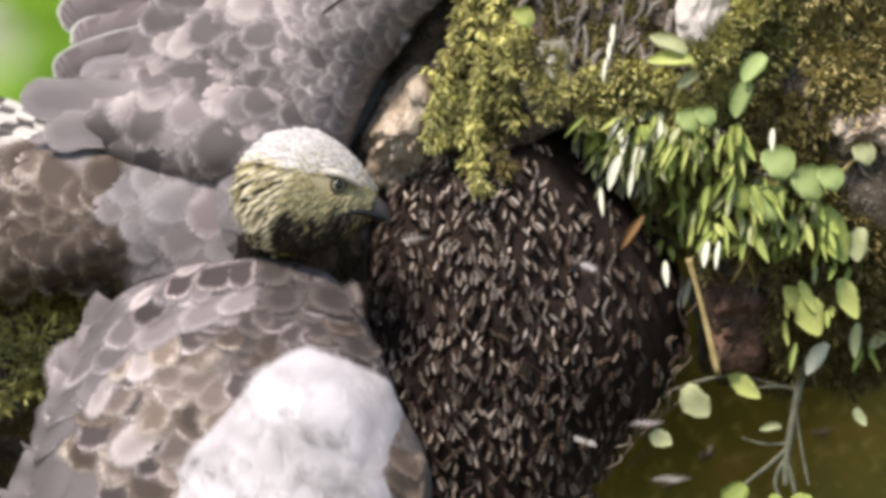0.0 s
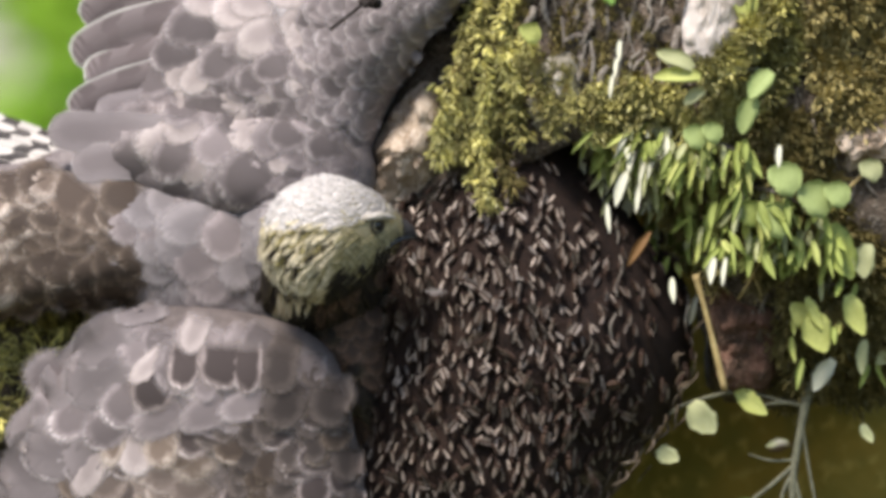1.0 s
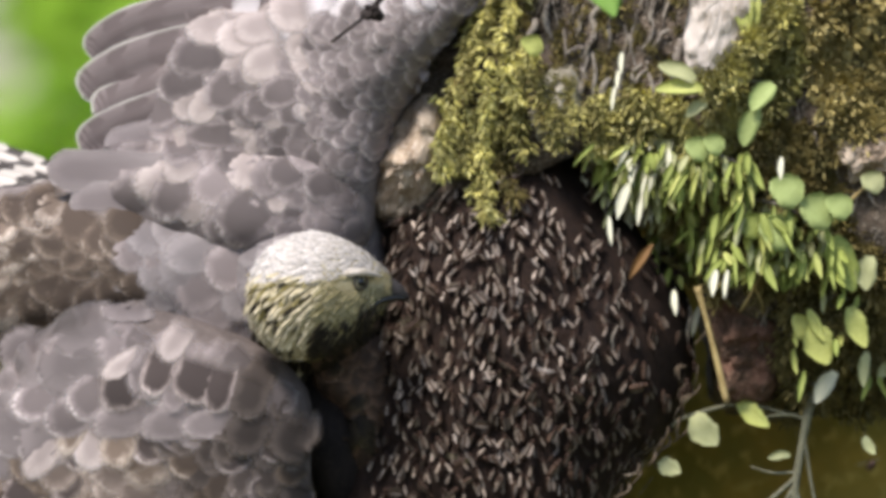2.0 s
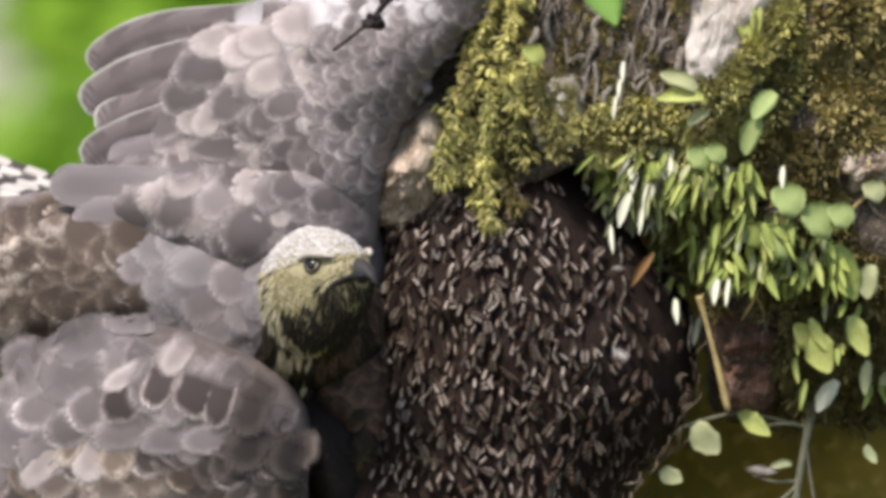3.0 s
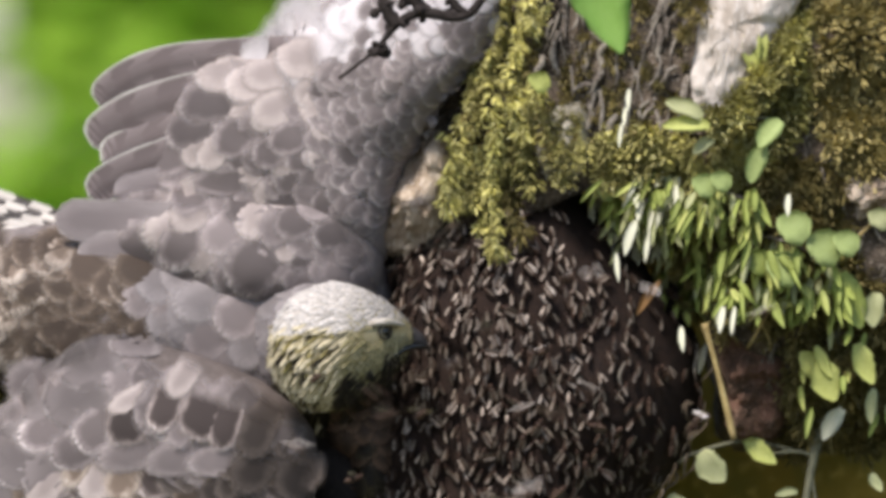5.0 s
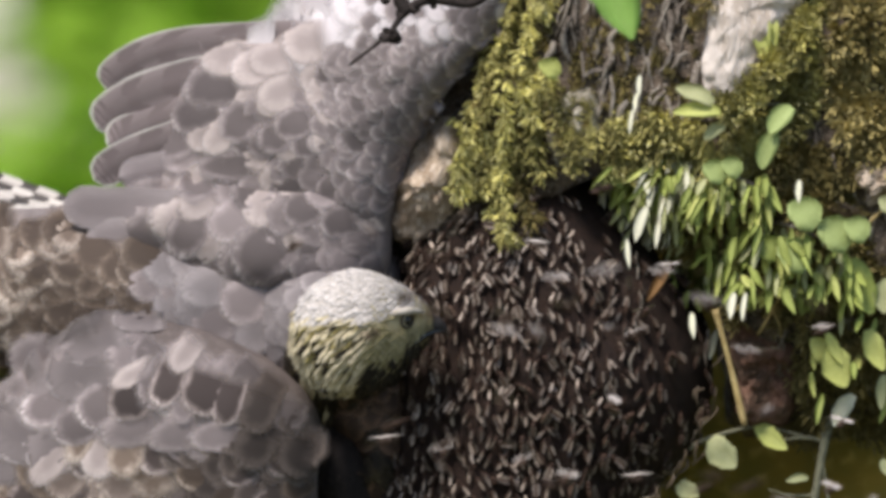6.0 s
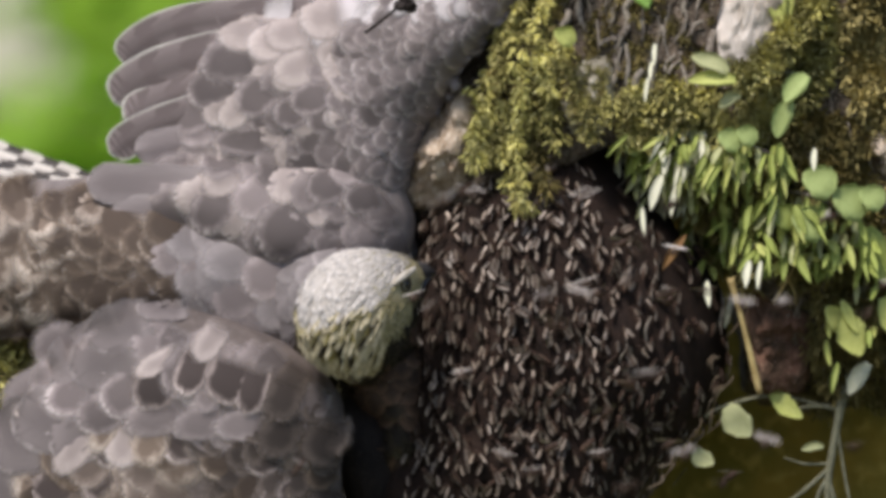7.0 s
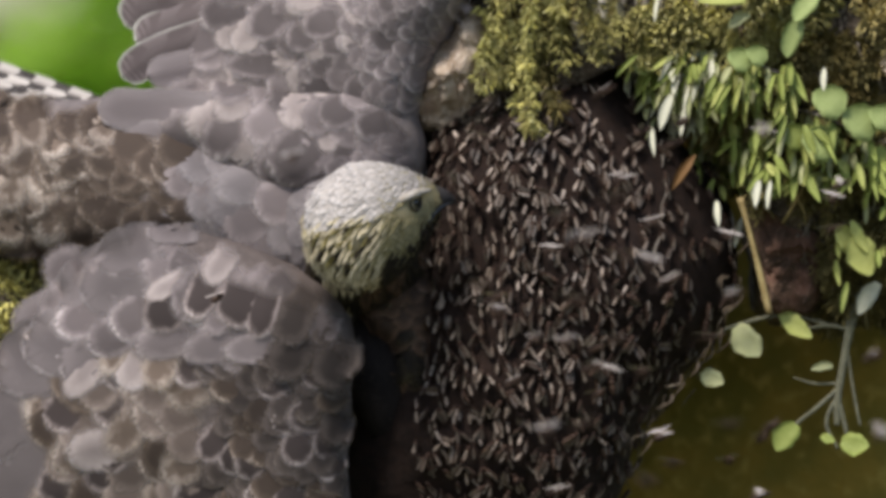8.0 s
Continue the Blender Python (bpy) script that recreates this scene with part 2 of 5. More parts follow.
M_BILL = rough_mat("horn", (0.03, 0.028, 0.028), (0.045, 0.042, 0.042), (0.04, 0.036, 0.036), 200, rough=0.6, bump=0.15, distance=0.0005, spec=0.25)
M_CERE = rough_mat("grey skin", (0.06, 0.054, 0.046), (0.035, 0.032, 0.029), (0.1, 0.088, 0.07), 200, rough=0.6, bump=0.3, distance=0.0005)
M_IRIS = rough_mat("iris", (0.78, 0.72, 0.48), (0.7, 0.62, 0.38), (0.84, 0.78, 0.58), 300, rough=0.1, bump=0.0, spec=0.6)
M_PUPIL = rough_mat("pupil", (0.006, 0.006, 0.006), (0.008, 0.008, 0.008), (0.006, 0.006, 0.006), 300, rough=0.05, bump=0.0, spec=0.8)
# Near-black stands for the shade under the bird, on legs and breast.
M_LEG_SHADE = rough_mat("shade-dark leg", (0.018, 0.014, 0.013), (0.01, 0.008, 0.008), (0.028, 0.023, 0.019), 60, rough=0.85, bump=0.5, distance=0.001)
M_BEE = rough_mat("bee body", (0.06, 0.033, 0.022), (0.024, 0.014, 0.01), (0.12, 0.072, 0.047), 500, rough=0.5, bump=0.2, distance=0.0003, island=0.3)
M_BEE_BAND = rough_mat("bee band", (0.08, 0.05, 0.032), (0.05, 0.03, 0.02), (0.12, 0.085, 0.06), 500, rough=0.5, bump=0.1, distance=0.0003, island=0.3)
M_WING_CLEAR = rough_mat("beating bee wing", (0.48, 0.44, 0.4), (0.38, 0.34, 0.3), (0.58, 0.54, 0.5), 500, rough=0.4, bump=0.1, distance=0.0003, spec=0.4)
# Skewed so few wings are bright: glints put into the colour.
M_WING = rough_mat("bee wing", (0.23, 0.18, 0.14), (0.07, 0.052, 0.038), (0.6, 0.53, 0.46), 500, rough=0.45, bump=0.1, distance=0.0003, island=0.8, spec=0.4, skew=2.5)


# ---- builders ----
def part(name, bm, material, parent=None, label="", smooth=True):
    mesh = bpy.data.meshes.new(name)
    bm.to_mesh(mesh)
    bm.free()
    for m in material if isinstance(material, (list, tuple)) else [material]:
        mesh.materials.append(m)
    if smooth:
        mesh.polygons.foreach_set("use_smooth", [True] * len(mesh.polygons))
    ob = new(name, mesh)
    ob.parent = parent
    return tagged(ob, label)


def smooth_ring(points, count):
    """A closed curve through points."""
    pts, out = [Vector(p) for p in points], []
    n = len(pts)
    for k in range(count):
        f = k * n / count
        i, u = int(f), f - int(f)
        a, b, c, d = (pts[(i + j) % n] for j in (-1, 0, 1, 2))
        out.append(0.5 * (2 * b + (c - a) * u + (2 * a - 5 * b + 4 * c - d) * u * u + (3 * b - a - 3 * c + d) * u ** 3))
    return out


def smooth_line(points, count):
    pts, out = [Vector(p) for p in points], []
    pts = [2 * pts[0] - pts[1]] + pts + [2 * pts[-1] - pts[-2]]
    n = len(pts) - 3
    for k in range(count + 1):
        f = min(k * n / count, n - 1e-6)
        i, u = int(f), f - int(f)
        a, b, c, d = pts[i:i + 4]
        out.append(0.5 * (2 * b + (c - a) * u + (2 * a - 5 * b + 4 * c - d) * u * u + (3 * b - a - 3 * c + d) * u ** 3))
    return out


def skin(bm, rings, closed_ends=True):
    rows = [[bm.verts.new(p) for p in ring] for ring in rings]
    n = len(rows[0])
    for a, b in zip(rows, rows[1:]):
        for i in range(n):
            bm.faces.new((a[i], a[(i + 1) % n], b[(i + 1) % n], b[i]))
    if closed_ends:
        bm.faces.new(rows[0][::-1])
        bm.faces.new(rows[-1])


def pad(outline, centre, middle, front, back, lumps=0.0, grain=12.0, count=72, rings=14, full=1.0):
    """A rounded body: its outline on the plan, the depth of its middle, how far it swells to the front and to the back."""
    ring = smooth_ring([(x, y, 0) for x, y in outline], count)
    mid = Vector((*centre, 0))
    bm = bmesh.new()
    loops = []
    for swell, order in ((-front, range(rings, -1, -1)), (back, range(1, rings + 1))):
        for k in order:
            a = k / rings * math.pi / 2
            s, h = math.cos(a) if k < rings else 0.02, math.sin(a) ** full
            loop = []
            for p in ring:
                q = mid.lerp(p, s)
                v = at(q.x, q.y, 0) + Vector((0, middle + swell * h, 0))
                if lumps:
                    v += Vector((0.5, 1, 0.5)) * lumps * (noise.fractal(v * grain, 0.8, 2.2, 5))
                loop.append(v)
            loops.append(loop)
    skin(bm, loops)
    bmesh.ops.recalc_face_normals(bm, faces=bm.faces)
    return bm


def tube(bm, points, radii, sides=8, count=None, wobble=0.0):
    line = smooth_line(points, count or len(points) * 4)
    n = len(line) - 1
    rings = []
    for i, p in enumerate(line):
        way = (line[min(i + 1, n)] - line[max(i - 1, 0)]).normalized()
        u = way.cross(Vector((0.3, 1, 0.2))).normalized()
        w = way.cross(u)
        f = i / n * (len(radii) - 1)
        k = min(int(f), len(radii) - 2)
        r = radii[k] + (radii[k + 1] - radii[k]) * (f - k)
        ring = []
        for s in range(sides):
            a = 2 * math.pi * s / sides
            q = p + (u * math.cos(a) + w * math.sin(a)) * r
            if wobble:
                q += (q - p) * wobble * noise.noise(q * 40)
            ring.append(q)
        rings.append(ring)
    skin(bm, rings)


def ellipsoid(bm, centre, size, turn=None, u=10, v=7, index=0):
    m = Matrix.LocRotScale(Vector(centre), turn.to_quaternion() if turn else None, Vector(size))
    made = bmesh.ops.create_uvsphere(bm, u_segments=u, v_segments=v, radius=1, matrix=m)
    for f in {f for x in made["verts"] for f in x.link_faces}:
        f.material_index = index


def inside(x, y, poly):
    hit = False
    for (x0, y0), (x1, y1) in zip(poly, poly[1:] + poly[:1]):
        if (y0 > y) != (y1 > y) and x < (x1 - x0) * (y - y0) / (y1 - y0) + x0:
            hit = not hit
    return hit


def surface(tree, x, y):
    """The place and normal of a body's front at a place of the plan."""
    p = at(x, y, 0)
    hit, normal, _, _ = tree.ray_cast(p + Vector((0, -1, 0)), Vector((0, 1, 0)))
    if hit is None:
        return None, None
    return hit, (normal if normal.y < 0 else -normal)


def feather_base(slim=1.0, cup=0.05, bend=0.06, rows=8, root=0.6, blunt=0.5, ragged=0.0, seed=0):
    """A feather one long (y) and one wide (x), with a rounded tip, arched across and along, with a raised shaft."""
    bm = bmesh.new()
    cols = (-1, -0.55, 0, 0.55, 1)
    grid = []
    chance = random.Random(seed)
    curve = chance.uniform(-1, 1) * ragged
    for j in range(rows + 1):
        v = j / rows
        v = 1 - (1 - v) ** (1.25 if blunt < 0.6 else 1.8)
        if v > blunt:
            w = math.sqrt(max(0.0, 1 - ((v - blunt) / (1 - blunt)) ** 2)) ** slim
        else:
            w = root + (1 - root) * math.sin(math.pi / 2 * v / blunt)
        w = max(w, 0.06)
        grid.append([bm.verts.new((0.5 * w * c * (1 + ragged * chance.uniform(-1, 1) * abs(c)) + curve * v * v, v + ragged * 0.3 * chance.uniform(-1, 1) * (v > 0.3), -cup * (c * w) ** 2 - bend * v * v + (0.01 if c == 0 else 0))) for c in cols])
    uv = bm.loops.layers.uv.new("UVMap")
    for a, b in zip(grid, grid[1:]):
        for i in range(4):
            f = bm.faces.new((a[i], a[i + 1], b[i + 1], b[i]))
            for c in f.loops:
                v = c.vert.co.y
                c[uv].uv = (c.vert.co.x - curve * v * v + 0.5, 0.5 * v / blunt if v < blunt else 0.5 + 0.5 * (v - blunt) / (1 - blunt))
    return bm


def feather_mesh(name, material, **shape):
    bm = feather_base(**shape)
    mesh = bpy.data.meshes.new(name)
    bm.to_mesh(mesh)
    bm.free()
    mesh.materials.append(material)
    mesh.polygons.foreach_set("use_smooth", [True] * len(mesh.polygons))
    return mesh


def feather_pose(root, way, normal, length, width, lift, roll=0.0):
    way = (way - normal * way.dot(normal)).normalized()
    turn = Matrix((way.cross(normal).normalized(), way, normal)).transposed().to_4x4()
    return Matrix.Translation(root) @ turn @ pose(0, 0, 0, lift, roll, 0) @ Matrix.Diagonal((width, length, (width + length) / 2, 1))


def set_feather(mesh, owner, root, way, normal, length, width, lift, roll=0.0, name="feather", world=None):
    """Sets a feather on its owner: root and way in the world, the tip raised by lift degrees."""
    m = feather_pose(root, way, normal, length, width, lift, roll)
    ob = new(name, mesh)
    ob.parent = owner
    ob.matrix_basis = (world or Matrix()).inverted() @ m
    return ob


def world_of(ob):
    m = ob.matrix_basis.copy()
    while ob.parent:
        ob = ob.parent
        m = ob.matrix_basis @ m
    return m


def body_part(name, bm, material, parent, pivot, label=""):
    """A part whose origin is its joint, and the tree of its surface in the world."""
    tree = BVHTree.FromBMesh(bm)
    bm.transform(Matrix.Translation(-pivot))
    ob = part(name, bm, material, parent, label)
    home = world_of(parent) if parent else Matrix()
    ob.matrix_basis = home.inverted() @ Matrix.Translation(pivot)
    return ob, tree


def join(name, base, matrices, materials, parent=None, label="", uv=False):
    """Many small like pieces as one mesh."""
    base.verts.ensure_lookup_table()
    base.verts.index_update()
    co = np.array([v.co[:] for v in base.verts])
    faces = [[v.index for v in f.verts] for f in base.faces]
    kinds = [f.material_index for f in base.faces]
    verts, polys, idx = [], [], []
    for k, m in enumerate(matrices):
        a = np.array(m)
        verts.append(co @ a[:3, :3].T + a[:3, 3])
        off = k * len(co)
        polys += [[i + off for i in f] for f in faces]
        idx += kinds
    mesh = bpy.data.meshes.new(name)
    mesh.from_pydata(np.concatenate(verts).tolist(), [], polys)
    for m in materials:
        mesh.materials.append(m)
    if uv:
        flat = [(base.verts[i].co.x + 0.5, base.verts[i].co.y) for f in faces for i in f] * len(matrices)
        mesh.uv_layers.new(name="UVMap").data.foreach_set("uv", [c for pair in flat for c in pair])
    mesh.polygons.foreach_set("material_index", idx)
    mesh.polygons.foreach_set("use_smooth", [True] * len(mesh.polygons))
    ob = new(name, mesh)
    ob.parent = parent
    return tagged(ob, label)


def empty(name, place, label, category, group=""):
    ob = new(name)
    ob.matrix_basis = Matrix.Translation(place)
    return tagged(ob, label, category, group)


rng = random.Random(7)

# ---- setting ----
bm = bmesh.new()
bmesh.ops.create_grid(bm, x_segments=60, y_segments=60, size=400)
for v in bm.verts:
    v.co.z = 0.12 * noise.noise(v.co * 0.11)
ground = part("ground", bm, M_GROUND)
tagged(ground, "brown and green forest floor far below", "ground", kind="structure")

# The tree: a tall trunk, and before it an overhanging mossy limb.
tree = empty("tree", (0.24, 0.55, 0.0), "old leaning tree with mossy bark and an overhanging limb", "tree")
HOME = world_of(tree).inverted()
bm = bmesh.new()
rings = []
for i in range(120):
    z = -0.1 + 8.6 * i / 119
    ring = []
    for s in range(64):
        a = 2 * math.pi * s / 64
        r = 0.27 + 0.16 * math.exp(-z / 0.6) + 0.02 * math.sin(3 * a + z)
        p = Vector((math.cos(a) * r, math.sin(a) * r, z))
        p += Vector((p.x, p.y, 0)) * 0.16 * noise.fractal(Vector((p.x * 5, p.y * 5, z * 2.2)), 0.9, 2.1, 4)
        p.x += 0.2 * (z - 5)
        ring.append(p)
    rings.append(ring)
skin(bm, rings)
trunk = part("trunk", bm, M_TRUNK, tree, "olive brown trunk grown over with thin moss")

LIMB = [(840, -250), (780, 20), (700, 160), (640, 270), (610, 380), (640, 480), (760, 440), (900, 350), (960, 300), (1040, 300),
        (1130, 400), (1230, 480), (1270, 580), (1275, 700), (1300, 770), (1400, 790), (1560, 760), (1750, 650), (1900, 300), (1800, -250)]
bm = pad(LIMB, (1280, 200), 0.12, 0.13, 0.26, 0.012, 28, 120, 30, 0.5)
LIMB_TREE = BVHTree.FromBMesh(bm)
bm.transform(HOME)
limb = part("limb", bm, M_BARK_DARK, tree, "dark furrowed bark of the overhanging limb")


def plate(outline, centre, swell, material, label, proud=0.004, lumps=0.009):
    p, _ = surface(LIMB_TREE, *centre)
    depth = (p.y if p else 0.1) + swell * 0.5 - proud
    bm = pad(outline, centre, depth, swell, 0.03, lumps, 75, 80, 20)
    bm.transform(HOME)
    return part("bark_plate", bm, material, tree, label)


plate([(1212, 110), (1226, 20), (1240, -90), (1420, -90), (1390, 10), (1345, 80), (1300, 140), (1262, 184), (1222, 172)], (1285, 30), 0.012, M_BARK_PALE, "bare greyish pink bark with fine furrows", 0.02, 0.003)
plate([(770, 190), (800, 240), (800, 330), (780, 410), (720, 440), (670, 420), (660, 340), (700, 260)], (735, 330), 0.045, M_BARK_TAN, "bare tan bark with fine cracks")
plate([(1470, 300), (1560, 270), (1660, 290), (1660, 370), (1540, 360), (1490, 345)], (1560, 315), 0.02, M_BARK_TAN, "bare tan bark")
plate([(1265, 570), (1330, 545), (1385, 590), (1380, 690), (1360, 760), (1300, 765), (1275, 690)], (1320, 660), 0.014, M_BARK_RED, "reddish rotten bark")
plate([(950, 190), (1010, 170), (1030, 240), (1010, 295), (955, 290), (940, 240)], (985, 240), 0.01, M_KNOB, "greyish knobbly bark", 0.008)

# The branch under the bird runs into the trunk.
branch = empty("branch", at(400, 800, 0.13), "mossy horizontal branch under the bird", "branch")
BRANCH_HOME = world_of(branch).inverted()
bm = bmesh.new()
tube(bm, [at(-1500, 880, -0.02), at(-600, 778, 0.02), at(100, 742, 0.085), at(700, 805, 0.18), at(1050, 830, 0.37)], [0.03, 0.036, 0.043, 0.04, 0.05], 24, 80, 0.35)
BRANCH_TREE = BVHTree.FromBMesh(bm)
bm.transform(BRANCH_HOME)
part("wood", bm, M_BARK_DARK, branch, "dark uneven bark")

# Added bough fills the dark space below; its dark bark stands for shade.
bough = empty("bough", at(0, 1150, 0.2), "thick dark bough below the branch", "branch")
bm = bmesh.new()
tube(bm, [at(-1700, 1150, 0.1), at(-700, 1060, 0.16), at(0, 1010, 0.2), at(500, 1000, 0.26), at(1000, 980, 0.42)], [0.06, 0.066, 0.07, 0.07, 0.08], 28, 80, 0.3)
bough_top = BVHTree.FromBMesh(bm)
bm.transform(world_of(bough).inverted())
part("wood", bm, M_BARK_DARK, bough, "dark uneven bark")

# ---- bee nest ----
NEST = [(930, 280), (1040, 345), (1130, 440), (1205, 540), (1235, 640), (1222, 750), (1180, 830), (1100, 910), (1050, 1000), (1020, 1100),
        (950, 1220), (760, 1270), (510, 1180), (510, 980), (590, 760), (650, 560), (690, 430), (800, 340)]
nest = empty("bee_nest", at(930, 1240, 0.06), "dark hanging comb of wild bees under the limb", "bee nest")
bm = pad(NEST, (930, 700), 0.07, 0.10, 0.08, 0.006, 40, 90, 24, 0.75)
NEST_TREE = BVHTree.FromBMesh(bm)
bm.transform(world_of(nest).inverted())
part("comb", bm, M_CORE, nest, "dark brown comb, hidden under bees")


for _ in range(60):
    x, y = rng.choice(((1235, 640), (1225, 720), (1205, 780), (1180, 830), (1140, 870), (1100, 910), (1070, 960), (1045, 1010)))
    x, y = x + rng.uniform(-30, 18), y + rng.uniform(-30, 30)
    bm = bmesh.new()
    d = rng.uniform(-0.01, 0.05)
    r = rng.uniform(0.0003, 0.0008)
    tube(bm, [at(x, y, d), at(x - rng.uniform(0, 16), y + rng.uniform(5, 16), d - 0.004), at(x - rng.uniform(5, 30), y + rng.uniform(20, 40), d - 0.002)], [r, r, r * 0.5], 6, 6, 0.3)
    bm.transform(world_of(nest).inverted())
    part("rootlet", bm, M_BARK, nest)


def front(x, y):
    """The nearer of limb and nest."""
    a, b = surface(LIMB_TREE, x, y), surface(NEST_TREE, x, y)
    if a[0] is None or (b[0] is not None and b[0].y < a[0].y):
        return b
    return a


# ---- moss ----
def moss_blade():
    bm = bmesh.new()
    for turn in (0, 1.9):
        c, s = math.cos(turn), math.sin(turn)
        row = [bm.verts.new((c * x, s * x, z)) for x, z in ((-0.16, 0), (0.16, 0), (0.24, 0.55), (0, 1), (-0.24, 0.5))]
        bm.faces.new(row)
    return bm


def moss(name, region, clumps, size, material, owner, home, cast, label, droop=0.5, each=74):
    """Tufts over a region; some whole tufts are of a duller kind."""
    xs, ys = [p[0] for p in region], [p[1] for p in region]
    fresh, old, tries = [], [], 0
    dull = {"moss": M_MOSS_DULL, "rusty moss": M_MOSS_DARK, "olive moss": M_MOSS_DARK}.get(material.name)
    while clumps and tries < 20000:
        tries += 1
        x, y = rng.uniform(min(xs), max(xs)), rng.uniform(min(ys), max(ys))
        if not inside(x, y, region):
            continue
        p, n = cast(x, y)
        if p is None:
            continue
        clumps -= 1
        big = size * rng.choice((0.5, 0.8, 1.0, 1.3, 1.9))
        down = Vector((0, -0.2, -1))
        ms = old if dull and rng.random() < 0.3 else fresh
        for _ in range(each):
            d = Vector((rng.gauss(0, 1), rng.gauss(0, 1), rng.gauss(0, 1))).normalized()
            if d.dot(n) < -0.1:
                d = -d
            foot = p + d * big * rng.uniform(0.15, 0.9) + down * big * rng.uniform(0, 1.6) * droop
            way = (d + n * 0.3 + down * droop * 0.8).normalized()
            l = (big * 0.5 + size * 0.5) * rng.uniform(0.3, 0.85)
            ms.append(home @ Matrix.LocRotScale(foot, way.to_track_quat("Z", "Y"), (l * 0.55, l * 0.55, l)))
    for ms, m, text in ((fresh, material, label), (old, dull, "duller tufts of " + label)):
        if ms:
            tagged(join(name, moss_blade(), ms, [m], owner, text), kind="stuff")


MOSS_A = [(870, -60), (1000, -60), (970, 60), (955, 130), (930, 250), (930, 430), (870, 445), (850, 330), (800, 420), (765, 400), (775, 240), (760, 195), (820, 100)]
# Under layer in bark colour: paints the dark gaps between lit strands.
moss("moss", MOSS_A, 150, 0.004, M_BARK_DARK, tree, HOME, front, "moss under the strands, coloured dark as shade", 0.9, 60)
STRANDS = {"bright": [], "dull": [], "dark": []}
for k in range(48):
    while True:
        x, y = rng.uniform(750, 1000), rng.uniform(-80, 340)
        if inside(x, y, MOSS_A):
            break
    x -= 16
    drift, stop = rng.uniform(-0.3, 0.12), min(y + rng.uniform(40, 200), 350 if x < 845 else 440)
    out, fat = rng.uniform(0.002, 0.026), rng.uniform(0.6, 1.5)
    # Tone follows depth: deeper strands get darker moss, shade put into the colour.
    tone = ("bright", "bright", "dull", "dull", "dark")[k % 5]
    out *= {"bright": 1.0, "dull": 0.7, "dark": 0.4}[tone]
    while y < stop:
        p, n = front(x, y)
        if p is None:
            break
        for _ in range(int(22 * fat)):
            d = Vector((rng.gauss(0, 1), rng.gauss(0, 1), rng.gauss(0, 1))).normalized()
            foot = p + Vector((0, -out, 0)) + d * 0.0028 * fat * rng.uniform(0.2, 1)
            l = 0.0042 * rng.uniform(0.5, 1.5)
            STRANDS[tone].append(HOME @ Matrix.LocRotScale(foot, (d + Vector((0, -0.3, -0.9))).to_track_quat("Z", "Y"), (l * 0.5, l * 0.5, l)))
        y += rng.uniform(8, 24)
        x += drift * 12 + rng.uniform(-9, 9)
        fat = min(2.1, max(0.35, fat * rng.uniform(0.65, 1.4)))
for tone, m, text in (("bright", M_MOSS, "yellow green hanging strands of moss"), ("dull", M_MOSS_DULL, "olive hanging strands of moss"), ("dark", M_MOSS_DARK, "deeper strands of moss coloured brown for shade")):
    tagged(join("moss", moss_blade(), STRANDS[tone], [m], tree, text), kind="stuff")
moss("moss", [(1320, -60), (1440, -60), (1420, 100), (1400, 220), (1330, 300), (1260, 270), (1240, 190), (1310, 120)], 190, 0.005, M_MOSS, tree, HOME, front, "yellow green cushion moss", 0.4)
def proud_of_bark(x, y):
    p, n = front(x, y)
    return (p + Vector((0, -0.016, 0)), n) if p else (p, n)


moss("moss", [(1400, 0), (1365, 60), (1330, 105), (1290, 150), (1240, 185), (1250, 205), (1300, 190), (1385, 90), (1400, 20)], 70, 0.0045, M_MOSS, tree, HOME, proud_of_bark, "yellow green moss creeping over the bare bark", 0.5)
moss("moss", [(1195, 60), (1235, -10), (1250, -60), (1225, -60), (1190, 20)], 26, 0.0035, M_MOSS_DARK, tree, HOME, proud_of_bark, "brown moss at the edge of the bare bark", 0.5)
moss("moss", [(1440, -60), (1640, -60), (1640, 290), (1470, 280), (1430, 150)], 190, 0.006, M_MOSS_BROWN, tree, HOME, front, "brown dry moss", 0.4)
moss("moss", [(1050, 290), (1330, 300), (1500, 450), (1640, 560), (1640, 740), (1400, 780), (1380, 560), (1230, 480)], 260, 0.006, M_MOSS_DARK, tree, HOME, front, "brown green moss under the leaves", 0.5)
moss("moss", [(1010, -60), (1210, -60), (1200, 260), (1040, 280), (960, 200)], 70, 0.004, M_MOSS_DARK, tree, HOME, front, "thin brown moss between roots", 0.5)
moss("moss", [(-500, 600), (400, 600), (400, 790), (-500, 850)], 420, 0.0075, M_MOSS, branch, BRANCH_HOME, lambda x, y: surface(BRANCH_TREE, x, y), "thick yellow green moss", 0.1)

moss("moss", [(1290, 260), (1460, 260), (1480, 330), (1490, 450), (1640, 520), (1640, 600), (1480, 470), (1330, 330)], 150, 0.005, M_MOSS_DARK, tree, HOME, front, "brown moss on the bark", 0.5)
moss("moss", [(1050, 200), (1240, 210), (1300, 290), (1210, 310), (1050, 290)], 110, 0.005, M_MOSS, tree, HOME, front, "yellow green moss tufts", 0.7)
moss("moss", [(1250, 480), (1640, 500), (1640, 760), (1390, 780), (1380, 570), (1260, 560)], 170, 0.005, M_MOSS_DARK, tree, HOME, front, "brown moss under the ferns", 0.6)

moss("moss", [(945, 170), (1010, 160), (1030, 230), (1000, 290), (950, 280)], 34, 0.004, M_MOSS_DULL, tree, HOME, proud_of_bark, "olive moss on the knobbly bark", 0.9, 60)
